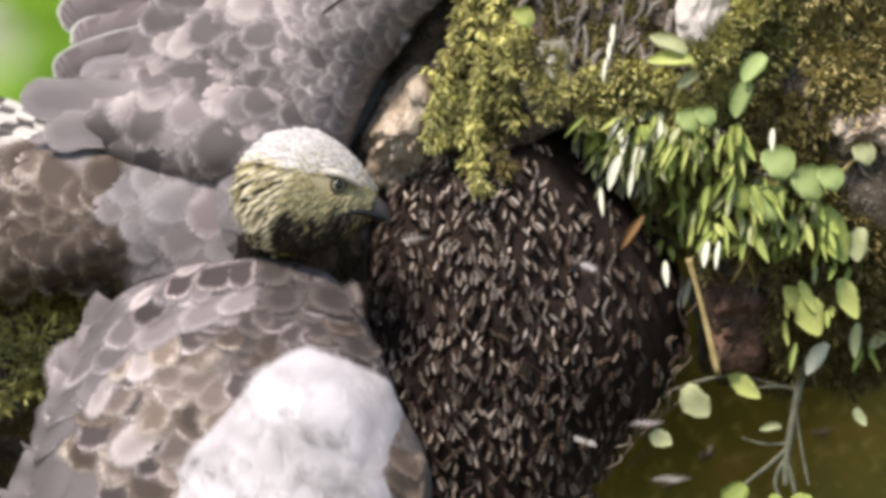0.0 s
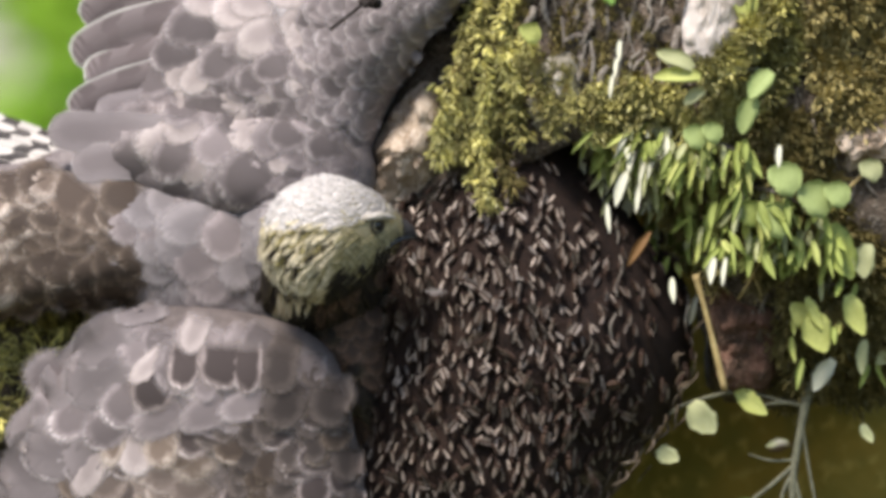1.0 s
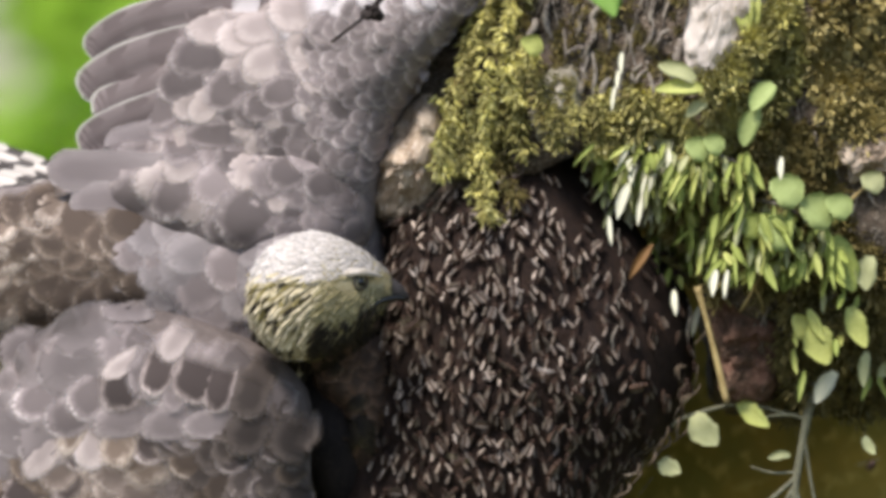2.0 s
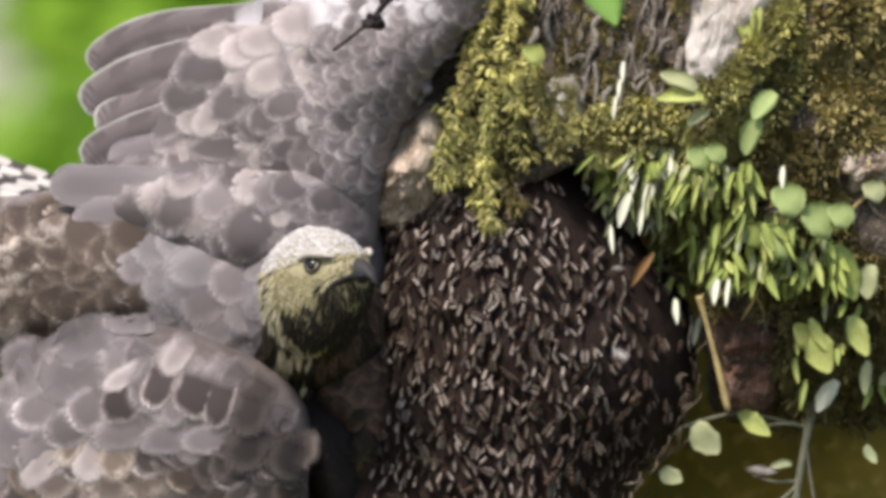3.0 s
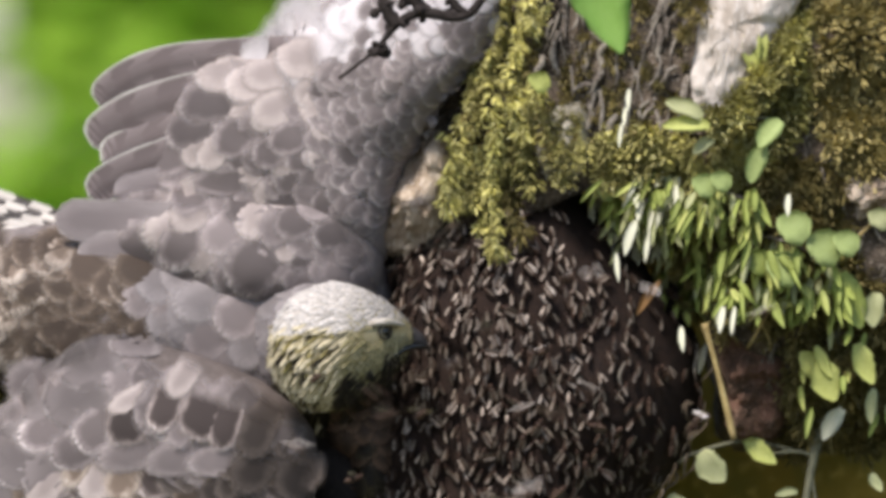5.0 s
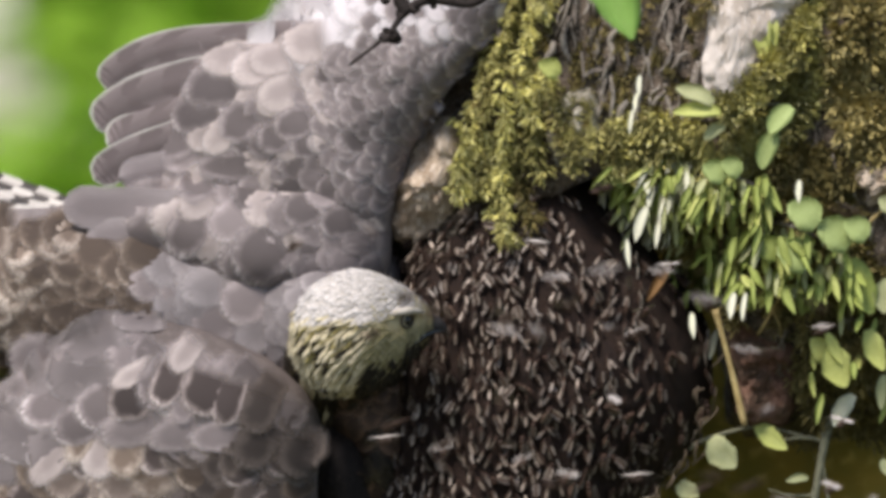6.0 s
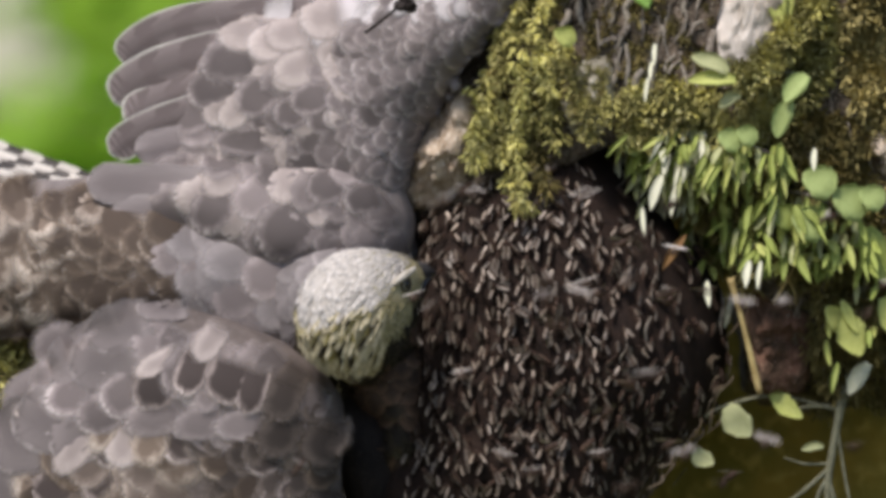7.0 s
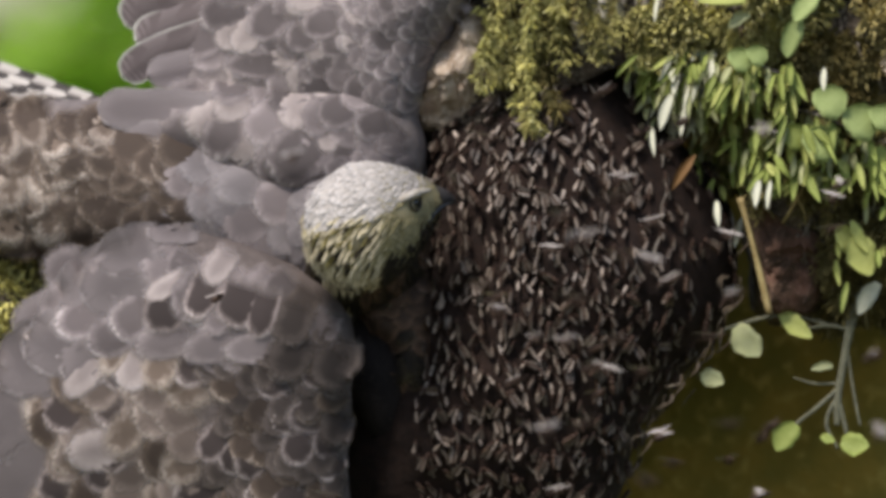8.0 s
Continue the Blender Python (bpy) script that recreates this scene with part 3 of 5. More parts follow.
# Dark tufts carry on the shade colour of the added bough.
moss("moss", [(-500, 800), (500, 780), (500, 1000), (-500, 1050)], 150, 0.006, M_MOSS_DARK, bough, world_of(bough).inverted(), lambda x, y: surface(bough_top, x, y), "brown moss", 0.2)

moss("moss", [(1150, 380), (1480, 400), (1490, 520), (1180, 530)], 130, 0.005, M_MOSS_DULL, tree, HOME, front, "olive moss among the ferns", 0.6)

# ---- roots, twigs ----
for k in range(120):
    x, y = (rng.uniform(950, 1210), rng.uniform(-60, 210)) if k < 70 else (rng.uniform(1040, 1560), rng.uniform(200, 700))
    l = rng.uniform(24, 110)
    drift = rng.gauss(-3, 5)
    pts = []
    for j in range(4):
        px, py = x + rng.uniform(-6, 6) + j * drift, y + l * j / 3
        p, n = front(px, py)
        if p is None:
            break
        pts.append(p + n * rng.uniform(0.001, 0.004))
    if len(pts) == 4:
        bm = bmesh.new()
        r = rng.choice((0.0005, 0.0008, 0.0011, 0.0018)) if k < 70 else rng.uniform(0.0004, 0.0009)
        tube(bm, pts, [r, r * 1.2, r, r * 0.4], 6, 9, 0.3)
        bm.transform(HOME)
        part("root", bm, M_ROOT, tree)

# ---- the bird ----
BASE = at(400, 745, 0.10)
bird = empty("bird_of_prey", BASE, "large grey brown hawk on a branch feeding at a nest", "bird")
BACK = [(60, 370), (180, 345), (320, 370), (500, 395), (650, 420), (690, 480), (695, 600), (640, 720), (500, 780), (320, 740), (230, 650), (100, 645),
        (0, 655), (-150, 660), (-260, 550), (-200, 430), (-80, 380)]
UPPER = [(480, 48), (560, -30), (700, -130), (880, -110), (885, 10), (820, 100), (750, 190), (700, 290), (676, 390), (650, 450), (450, 455), (300, 440),
         (215, 400), (238, 330), (262, 215), (330, 92)]
LOWER = [(95, 640), (190, 592), (300, 598), (420, 640), (500, 690), (553, 770), (550, 900), (545, 1000), (540, 1150), (450, 1280),
         (100, 1280), (-100, 1150), (-140, 950), (-40, 790), (35, 700)]
body, BODY_TREE = body_part("body", pad(BACK, (260, 560), 0.06, 0.085, 0.06, 0.003, 30, 72, 18, 0.7), M_SKIN, bird, at(450, 560, 0.05))
wing_up, UP_TREE = body_part("wing", pad(UPPER, (560, 260), 0.035, 0.055, 0.03, 0.003, 30, 72, 18, 0.75), M_SKIN, bird, at(560, 300, 0.03), "grey wing raised against the tree")
SHOULDER = [(150, 362), (290, 305), (480, 292), (620, 322), (668, 410), (650, 490), (560, 525), (400, 530), (290, 490), (185, 425)]
shoulder, SHOULDER_TREE = body_part("shoulder", pad(SHOULDER, (440, 430), 0.02, 0.046, 0.04, 0.003, 30, 72, 18, 0.7), M_SKIN, bird, at(450, 420, 0.02), "pale scalloped shoulder feathers")
wing_low, LOW_TREE = body_part("wing", pad(LOWER, (250, 800), -0.005, 0.065, 0.03, 0.003, 30, 72, 18, 0.6), M_SKIN_DARK, bird, at(470, 680, -0.02), "spotted grey brown wing drooping beside the branch")

MESHES = {}


def plume(material, **shape):
    key = (material.name, tuple(sorted(shape.items())))
    if key not in MESHES:
        MESHES[key] = feather_mesh("feather", material, **shape)
    return MESHES[key]


def feather_on(owner, tree, world, root, turn, length, width, material, low=0.0007, rise=0.0014, blunt=0.5, narrow=0.6, rows=8, name="feather", steep=-0.12):
    """A feather that lies along the body under it: its root and turn (radians, 0 right, a quarter turn down) on the plan."""
    bm = bmesh.new()
    uv = bm.loops.layers.uv.new("UVMap")
    ex, ey = math.cos(turn), math.sin(turn)
    curl, grid = rng.uniform(-0.06, 0.06), []
    depth = None
    for j in range(rows + 1):
        v = 1 - (1 - j / rows) ** 1.35
        w = math.sqrt(max(0.0, 1 - ((v - blunt) / (1 - blunt)) ** 2)) if v > blunt else narrow + (1 - narrow) * math.sin(math.pi / 2 * v / blunt)
        w = max(w, 0.05)
        spots, line = [], []
        for c in (-1, -0.5, 0, 0.5, 1):
            b = 0.5 * width * (w * c * rng.uniform(0.93, 1.05) + curl * v * v)
            x, y = root[0] + ex * v * length - ey * b, root[1] + ey * v * length + ex * b
            p, n = surface(tree, x, y)
            spots.append((c, at(x, y, 0), p if p is not None and n.y < steep else None, n))
        known = [p.y for _, _, p, _ in spots if p]
        if len(known) < 3:
            known, spots = [], [(c, flat, None, None) for c, flat, _, _ in spots]
        if not known and depth is None:
            bm.free()
            return None
        depth = max(known) if known else depth + 0.0009
        for c, flat, p, n in spots:
            if p is None:
                p, n = Vector((flat.x, depth, flat.z)), Vector((0, -1, 0))
            line.append((bm.verts.new(p + n * (low + rise * v - 0.0004 * c * c)), 0.5 + 0.5 * w * c, 0.5 * v / blunt if v < blunt else 0.5 + 0.5 * (v - blunt) / (1 - blunt)))
        grid.append(line)
    for a, b in zip(grid, grid[1:]):
        for i in range(4):
            q = (a[i], a[i + 1], b[i + 1], b[i])
            f = bm.faces.new([e[0] for e in q])
            for c, e in zip(f.loops, q):
                c[uv].uv = e[1:]
    bm.transform(world.inverted())
    return part(name, bm, material, owner)


def shingle(owner, tree, zone, way, length, width, materials, lift=4, gap=0.52, spread=11, name="feather"):
    """Rows of feathers over a zone of a body, their tips along way."""
    world, d = world_of(owner), Vector((way[0], way[1])).normalized()
    side = Vector((-d.y, d.x))
    xs, ys = [p[0] for p in zone], [p[1] for p in zone]
    mid, reach = Vector(((min(xs) + max(xs)) / 2, (min(ys) + max(ys)) / 2)), max(max(xs) - min(xs), max(ys) - min(ys))
    a = -reach
    odd = False
    while a < reach:
        b = -reach + (width * 0.41 if odd else 0)
        while b < reach:
            q = mid + d * (a + rng.uniform(-0.12, 0.12) * length) + side * (b + rng.uniform(-0.1, 0.1) * width)
            b += width * 0.82
            if not inside(q.x, q.y, zone):
                continue
            p, n = surface(tree, q.x, q.y)
            if p is None or n.y > -0.14:
                continue
            turn = math.radians(rng.gauss(0, spread))
            e = Vector((d.x * math.cos(turn) - d.y * math.sin(turn), d.x * math.sin(turn) + d.y * math.cos(turn)))
            k = rng.uniform(0.85, 1.2)
            tone = 0.5 + 0.9 * noise.noise(Vector((q.x, q.y, 3.0)) * 0.011) + rng.uniform(-0.42, 0.42)
            material = materials[min(len(materials) - 1, max(0, int(tone * len(materials))))]
            feather_on(owner, tree, world, q, math.atan2(e.y, e.x), length * k * 1.12, width * k * rng.uniform(1.3, 1.55), material, 0.0006 + rng.uniform(0, 0.0004), 0.0003 * lift + rng.uniform(0, 0.0004), name=name)
        a += length * gap
        odd = not odd


def quill(owner, root, tip, width, mesh, depth0, depth1, lift=0.0, name="flight_feather", label=""):
    """A long feather from root to tip on the plan."""
    p, q = at(*root, depth0), at(*tip, depth1)
    way = q - p
    ob = set_feather(mesh, owner, p, way, Vector((0, -1, 0.25)).normalized(), way.length, width * UNIT, 0.0, 0.0, name, world_of(owner))
    return tagged(ob, label)


def lay(owner, tree, materials, rows, proud=0.0022, blunt=0.55, steep=-0.12):
    """Single large feathers: the tip on the plan, length, width and the way the tip points (180 left, 90 down)."""
    world = world_of(owner)
    for k, (x, y, length, width, turn) in enumerate(rows):
        a = radians(turn)
        root = (x - math.cos(a) * length, y - math.sin(a) * length)
        feather_on(owner, tree, world, root, a, length * 1.1, width * 1.3, materials[k % len(materials)], proud * 0.6, proud * 0.8 + 0.0001 * (k % 5), blunt, 0.75, 10, "covert_feather", steep)


def sickle(owner, spine, width, material, tilt=0.0, name="flight_feather"):
    """A long curved feather along a spine of the plan, each place with its depth; tilt raises its upper edge."""
    line = smooth_line([at(*p) for p in spine], 26)
    bm = bmesh.new()
    uv = bm.loops.layers.uv.new("UVMap")
    blunt, grid, cols = 0.86, [], (-1, -0.6, -0.25, 0, 0.25, 0.6, 1)
    for j, p in enumerate(line):
        v = j / 26
        way = line[min(j + 1, 26)] - line[max(j - 1, 0)]
        side = Vector((-way.z, 0, way.x)).normalized()
        w = 0.5 * width * UNIT * (math.sqrt(max(0.0, 1 - ((v - blunt) / (1 - blunt)) ** 2)) ** 0.8 if v > blunt else 0.85 + 0.15 * v / blunt)
        w = max(w, 0.0004)
        grid.append([(bm.verts.new(p + side * w * c + Vector((0, 0.0009 * c * c + tilt * c - (0.0006 if c == 0 else 0), 0))), 0.5 + 0.5 * c * w / (0.5 * width * UNIT),
                      0.5 * v / blunt if v < blunt else 0.5 + 0.5 * (v - blunt) / (1 - blunt)) for c in cols])
    for a, b in zip(grid, grid[1:]):
        for i in range(6):
            q = (a[i], a[i + 1], b[i + 1], b[i])
            f = bm.faces.new([e[0] for e in q])
            for c, e in zip(f.loops, q):
                c[uv].uv = e[1:]
    bm.transform(world_of(owner).inverted())
    return part(name, bm, material, owner)


# Raised wing: long feathers first, then the coverts from large to small.

for k, spine in enumerate((((520, 66), (400, 74), (300, 84), (235, 103), (190, 131), (163, 165)), ((500, 112), (380, 130), (300, 148), (230, 172), (185, 199), (149, 236)),
                           ((480, 168), (380, 184), (290, 206), (225, 232), (165, 262)), ((470, 210), (360, 226), (270, 254), (195, 286), (143, 326)))):
    last = len(spine) - 1
    sickle(wing_up, [(x, y, 0.006 - 0.002 * k + 0.016 * i / last) for i, (x, y) in enumerate(spine)], (70, 82, 74, 66)[k], F_FLIGHT_RIMLIT, -0.0008)
sickle(wing_up, [(480, 262, -0.01), (380, 280, -0.004), (280, 300, 0.004), (186, 322, 0.012)], 66, F_SECOND)
lay(shoulder, SHOULDER_TREE, [F_SECOND], ((112, 358, 250, 60, 181), (150, 416, 210, 58, 174)), 0.0012, 0.84, -0.75)
# Mostly pale coverts: sunlit patches of the wing put into the colour.
shingle(wing_up, UP_TREE, [(350, 60), (500, 20), (490, 170), (400, 290), (300, 280), (320, 160)], (-1, 0.35), 88, 60, [F_PALE, F_PALE, F_COVERT, F_DUSK], 3.5)
# Whitish zone paints the light falling on the wing from above.
shingle(wing_up, UP_TREE, [(480, 30), (560, -40), (690, -90), (660, 60), (560, 110), (480, 150)], (-1, 0.4), 90, 74, [F_WHITE], 2, spread=14)
shingle(wing_up, UP_TREE, [(470, 150), (640, 60), (640, 330), (400, 310), (420, 230)], (-1, 0.5), 56, 46, [F_PALE, F_COVERT, F_DUSK, F_COVERT], 3.5, spread=14)
shingle(wing_up, UP_TREE, [(580, 100), (650, 40), (860, 40), (700, 300), (670, 420), (600, 420), (560, 200)], (-0.85, 0.6), 46, 32, [F_SMALL, F_COVERT, F_SMALL], 4, spread=14)
shingle(wing_up, UP_TREE, [(640, 45), (700, -110), (880, -100), (885, 20), (870, 45)], (-0.85, 0.6), 46, 32, [F_SMALL, F_WHITE], 4, spread=14)
shingle(shoulder, SHOULDER_TREE, [(280, 300), (480, 290), (560, 310), (540, 420), (420, 470), (280, 460), (240, 400)], (-1, 0.45), 84, 66, [F_PALE, F_PALE, F_COVERT, F_DUSK, F_COVERT], 3.5, spread=14)
shingle(shoulder, SHOULDER_TREE, [(540, 300), (640, 320), (700, 420), (690, 510), (560, 535), (400, 535), (300, 490), (420, 460), (530, 400)], (-0.95, 0.3), 56, 46, [F_COVERT, F_DUSK, F_COVERT, F_SMALL], 3.5, spread=14)
# Pale feathers along here draw the highlight band across the wing.
lay(wing_up, UP_TREE, [F_PALE], ((338, 116, 110, 64, 166), (392, 72, 110, 50, 178), (322, 268, 80, 48, 128), (352, 274, 84, 50, 120), (418, 120, 90, 60, 165), (440, 190, 90, 60, 150), (480, 90, 90, 70, 168), (390, 140, 100, 60, 160)))
lay(wing_up, UP_TREE, [F_DUSK], ((312, 172, 116, 72, 164), (289, 224, 110, 66, 152), (262, 282, 96, 60, 140), (376, 246, 84, 62, 138), (440, 262, 76, 52, 150), (470, 240, 80, 56, 150), (330, 300, 120, 46, 178)))
lay(shoulder, SHOULDER_TREE, [F_DUSK, F_DUSK, F_COVERT], ((206, 458, 116, 84, 128), (296, 442, 96, 66, 112), (262, 482, 100, 60, 112), (308, 496, 90, 66, 108), (404, 472, 116, 92, 138), (362, 412, 90, 66, 135),
                                               (392, 490, 90, 60, 112), (298, 338, 76, 56, 150), (460, 400, 84, 56, 130), (488, 386, 80, 60, 140), (545, 395, 76, 50, 165), (520, 345, 80, 50, 165)))
lay(shoulder, SHOULDER_TREE, [F_PALE], ((338, 452, 100, 56, 112), (346, 340, 84, 54, 140), (430, 392, 100, 62, 104), (410, 350, 100, 60, 140), (250, 390, 110, 66, 165), (470, 330, 80, 56, 160), (505, 432, 70, 36, 60), (300, 372, 90, 56, 150)), 0.0016)

# Back and flank.
shingle(body, BODY_TREE, [(280, 420), (680, 420), (700, 600), (640, 740), (480, 780), (330, 700), (270, 580)], (-0.8, 0.5), 74, 60, [F_BODY, F_BODY, F_BODY, F_COVERT], 3.5, spread=16)
FLANK = [(-60, 380), (120, 375), (300, 440), (300, 590), (230, 620), (100, 610), (-100, 620), (-260, 540), (-200, 420)]
shingle(body, BODY_TREE, FLANK, (-0.8, 0.6), 76, 60, [F_BROWN], 4, 0.42, 18)
shingle(body, BODY_TREE, [(-160, 390), (110, 380), (150, 430), (130, 480), (70, 500), (70, 570), (0, 590), (-160, 560)], (-0.3, 1), 70, 52, [F_CREAM, F_CREAM, F_BROWN, F_CREAM], 5, 0.5, 30)
lay(body, BODY_TREE, [F_BODY, F_COVERT], ((292, 560, 110, 90, 150), (330, 600, 110, 80, 130), (300, 520, 130, 70, 165), (380, 560, 100, 80, 135), (410, 620, 110, 70, 120), (360, 640, 110, 80, 120)), 0.003)

bm = bmesh.new()
ellipsoid(bm, at(60, 430, 0.05), (0.045, 0.02, 0.016), Euler((0, radians(12), 0)).to_matrix(), 16, 10)
tail, _ = body_part("tail", bm, M_SKIN, bird, at(150, 400, 0.05), "boldly barred dark and white tail")
TAIL = plume(F_TAIL, slim=0.6, cup=0.04, bend=0.03, rows=12, root=0.85, blunt=0.88)
for k in range(5):
    quill(tail, (200, 405 + 10 * k), (-420, 175 + 24 * k), 64, TAIL, 0.052 - 0.008 * k, 0.06 - 0.009 * k, name="tail_feather")

# Drooping wing.
SLATE = plume(F_SLATE, slim=0.8, cup=0.04, bend=0.03, rows=12, root=0.85, blunt=0.82)
for k, (root, tip, wide) in enumerate((((230, 640), (-30, 790), 100), ((230, 700), (-60, 850), 100), ((200, 780), (-90, 930), 105), ((190, 860), (-100, 1020), 105), ((190, 950), (-110, 1110), 105))):
    quill(wing_low, root, tip, wide, SLATE, -0.02, 0.0 - 0.003 * k)
shingle(wing_low, LOW_TREE, [(95, 630), (200, 585), (320, 600), (330, 700), (130, 760), (0, 800), (20, 720)], (-0.75, 0.6), 96, 76, [F_PALE, F_COVERT, F_COVERT], 3.5, spread=12)
shingle(wing_low, LOW_TREE, [(240, 600), (400, 640), (450, 680), (460, 780), (350, 800), (150, 790), (200, 700)], (-0.6, 0.75), 76, 62, [F_PALE, F_COVERT, F_DUSK, F_COVERT], 3.5, spread=12)
shingle(wing_low, LOW_TREE, [(60, 800), (330, 790), (330, 1200), (60, 1200), (40, 900)], (-0.7, 0.7), 80, 66, [F_CREAM, F_BROWN, F_TAN, F_SPOT, F_TAN], 5, 0.45, 16)
shingle(wing_low, LOW_TREE, [(-140, 860), (80, 790), (80, 1250), (-120, 1220)], (-0.8, 0.5), 170, 120, [F_SLATE], 3)
# Darker coverts on the inner side of the drooping wing.
shingle(wing_low, LOW_TREE, [(320, 780), (560, 700), (552, 1200), (320, 1200)], (-0.6, 0.75), 64, 46, [F_DARK, F_BROWN, F_SPOT, F_DARK], 5, 0.45, 18)
lay(wing_low, LOW_TREE, [F_SLATE], ((112, 644, 120, 76, 164), (200, 604, 90, 34, 176), (46, 712, 140, 88, 150), (96, 720, 130, 84, 142), (-2, 822, 150, 96, 146), (60, 846, 140, 90, 136), (-60, 850, 160, 110, 150), (150, 655, 110, 60, 110)))
lay(wing_low, LOW_TREE, [F_SPOT], ((208, 768, 100, 74, 122), (340, 762, 96, 74, 108), (232, 660, 90, 64, 132), (274, 748, 96, 50, 112), (384, 778, 96, 50, 104)), 0.003)
lay(wing_low, LOW_TREE, [F_DUSK, F_COVERT], ((252, 745, 100, 70, 125), (180, 800, 120, 60, 165), (40, 768, 130, 66, 160), (260, 806, 110, 56, 168), (140, 772, 100, 66, 142), (330, 806, 110, 50, 172), (100, 800, 110, 64, 150), (310, 776, 60, 40, 104), (400, 700, 90, 60, 120)), 0.0026)
shingle(wing_low, LOW_TREE, [(400, 620), (500, 660), (580, 700), (580, 800), (440, 800)], (-0.6, 0.75), 64, 48, [F_DARK, F_DUSK, F_DARK], 4, 0.45, 18)
lay(wing_low, LOW_TREE, [F_DARK], ((470, 740, 90, 66, 112), (490, 800, 90, 66, 112), (430, 790, 90, 66, 112), (540, 800, 90, 60, 100), (420, 850, 90, 70, 120), (500, 870, 90, 70, 112), (540, 880, 90, 60, 100)), 0.003)
lay(wing_low, LOW_TREE, [F_PALE], ((196, 712, 90, 36, 152), (300, 690, 80, 44, 122), (200, 770, 80, 40, 112), (340, 665, 80, 50, 132)), 0.0026)
lay(wing_low, LOW_TREE, [F_PALE, F_CREAM], ((56, 880, 120, 50, 130), (118, 846, 90, 40, 122), (160, 870, 90, 60, 110), (210, 870, 90, 60, 100), (60, 985, 110, 66, 168), (130, 980, 100, 60, 130)), 0.0026)

# Whitish lining of the drooping wing, seen at the end of its stroke.
LINING = [(120, 1330), (250, 1230), (400, 1150), (530, 1230), (560, 1400), (540, 1640), (300, 1720), (120, 1640), (60, 1450)]
lining, LINING_TREE = body_part("wing_lining", pad(LINING, (350, 1380), -0.01, 0.075, 0.04, 0.013, 15, 110, 30, 0.8), M_DOWN, bird, at(350, 1300, -0.02), "white downy lining of the wing")
shingle(lining, LINING_TREE, LINING, (-0.6, 0.7), 120, 110, [F_WHITE], 1, 0.4, 24)

# Breast, its brown darkened in the colour for the shade of the wings.
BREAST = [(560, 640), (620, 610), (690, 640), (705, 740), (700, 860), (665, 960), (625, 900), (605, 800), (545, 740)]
breast, BREAST_TREE = body_part("breast", pad(BREAST, (640, 750), 0.03, 0.05, 0.04, 0.003, 30), M_LEG_SHADE, bird, at(620, 760, 0.03), "brown breast darkened for shade")
shingle(breast, BREAST_TREE, BREAST, (0.1, 1), 56, 34, [F_BREAST, F_BREAST, F_THROAT_SHADE], 4, 0.4)

# Neck, under the head.
NECK = [(400, 520), (480, 450), (590, 450), (650, 520), (680, 600), (650, 690), (580, 720), (490, 710), (420, 640)]
neck, NECK_TREE = body_part("neck", pad(NECK, (540, 580), 0.01, 0.05, 0.04, 0.002, 30), M_SKIN, bird, at(560, 590, 0.01))
shingle(neck, NECK_TREE, [(400, 520), (480, 450), (590, 450), (590, 560), (480, 600), (470, 690), (410, 640)], (-0.85, 0.4), 58, 44, [F_BODY], 5)
# Dark feathers on the lower neck paint the shade under the head.
shingle(neck, NECK_TREE, [(470, 560), (560, 560), (570, 690), (480, 690)], (-0.1, 1), 64, 11, [F_NAPE, F_THROAT_SHADE, F_THROAT_SHADE], 6, 0.4, 9)
shingle(neck, NECK_TREE, [(550, 540), (640, 520), (690, 600), (650, 700), (570, 730)], (0.05, 1), 60, 16, [F_THROAT_SHADE, F_THROAT_SHADE, F_BREAST], 6, 0.3, 9)

# Legs, half hidden, added in near-black where there is only shade.
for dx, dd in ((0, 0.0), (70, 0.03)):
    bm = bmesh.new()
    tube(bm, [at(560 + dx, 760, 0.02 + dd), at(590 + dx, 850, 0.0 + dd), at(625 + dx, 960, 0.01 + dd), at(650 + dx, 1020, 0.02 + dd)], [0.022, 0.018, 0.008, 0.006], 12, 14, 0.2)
    leg, LEG_TREE = body_part("leg", bm, M_LEG_SHADE, bird, at(560 + dx, 760, 0.02 + dd), "feathered leg coloured near-black for shade")
    shingle(leg, LEG_TREE, [(480 + dx, 740), (640 + dx, 740), (660 + dx, 940), (560 + dx, 930)], (0.2, 1), 46, 30, [F_THROAT_SHADE], 4)
    for tx, ty, td in ((690, 1000, -0.012), (700, 1050, 0.0), (670, 1080, 0.0), (610, 1060, 0.0)):
        bm = bmesh.new()
        tube(bm, [at(648 + dx, 1015, 0.02 + dd), at((648 + tx) / 2 + dx, (1000 + ty) / 2, 0.008 + dd + td), at(tx + dx, ty, 0.02 + dd + td)], [0.005, 0.004, 0.0012], 8, 8)
        bm.transform(world_of(leg).inverted())
        part("toe", bm, M_LEG_SHADE, leg)

# Head: forward is x, up is z.
HEAD_AT = at(575, 560, -0.055)


def head_shape(d):
    r = Vector((d.x * 0.0345, d.y * 0.027, d.z * 0.030))
    if d.z < 0:
        r.z *= 1.18
        r.x *= 1 - 0.12 * d.z * d.z
    else:
        r.z *= 1.02
    if d.x > 0:
        r.x *= 1 + 0.22 * d.x
        r.y *= 1 - 0.42 * d.x
        r.z *= 1 - 0.42 * d.x * d.x
    return r


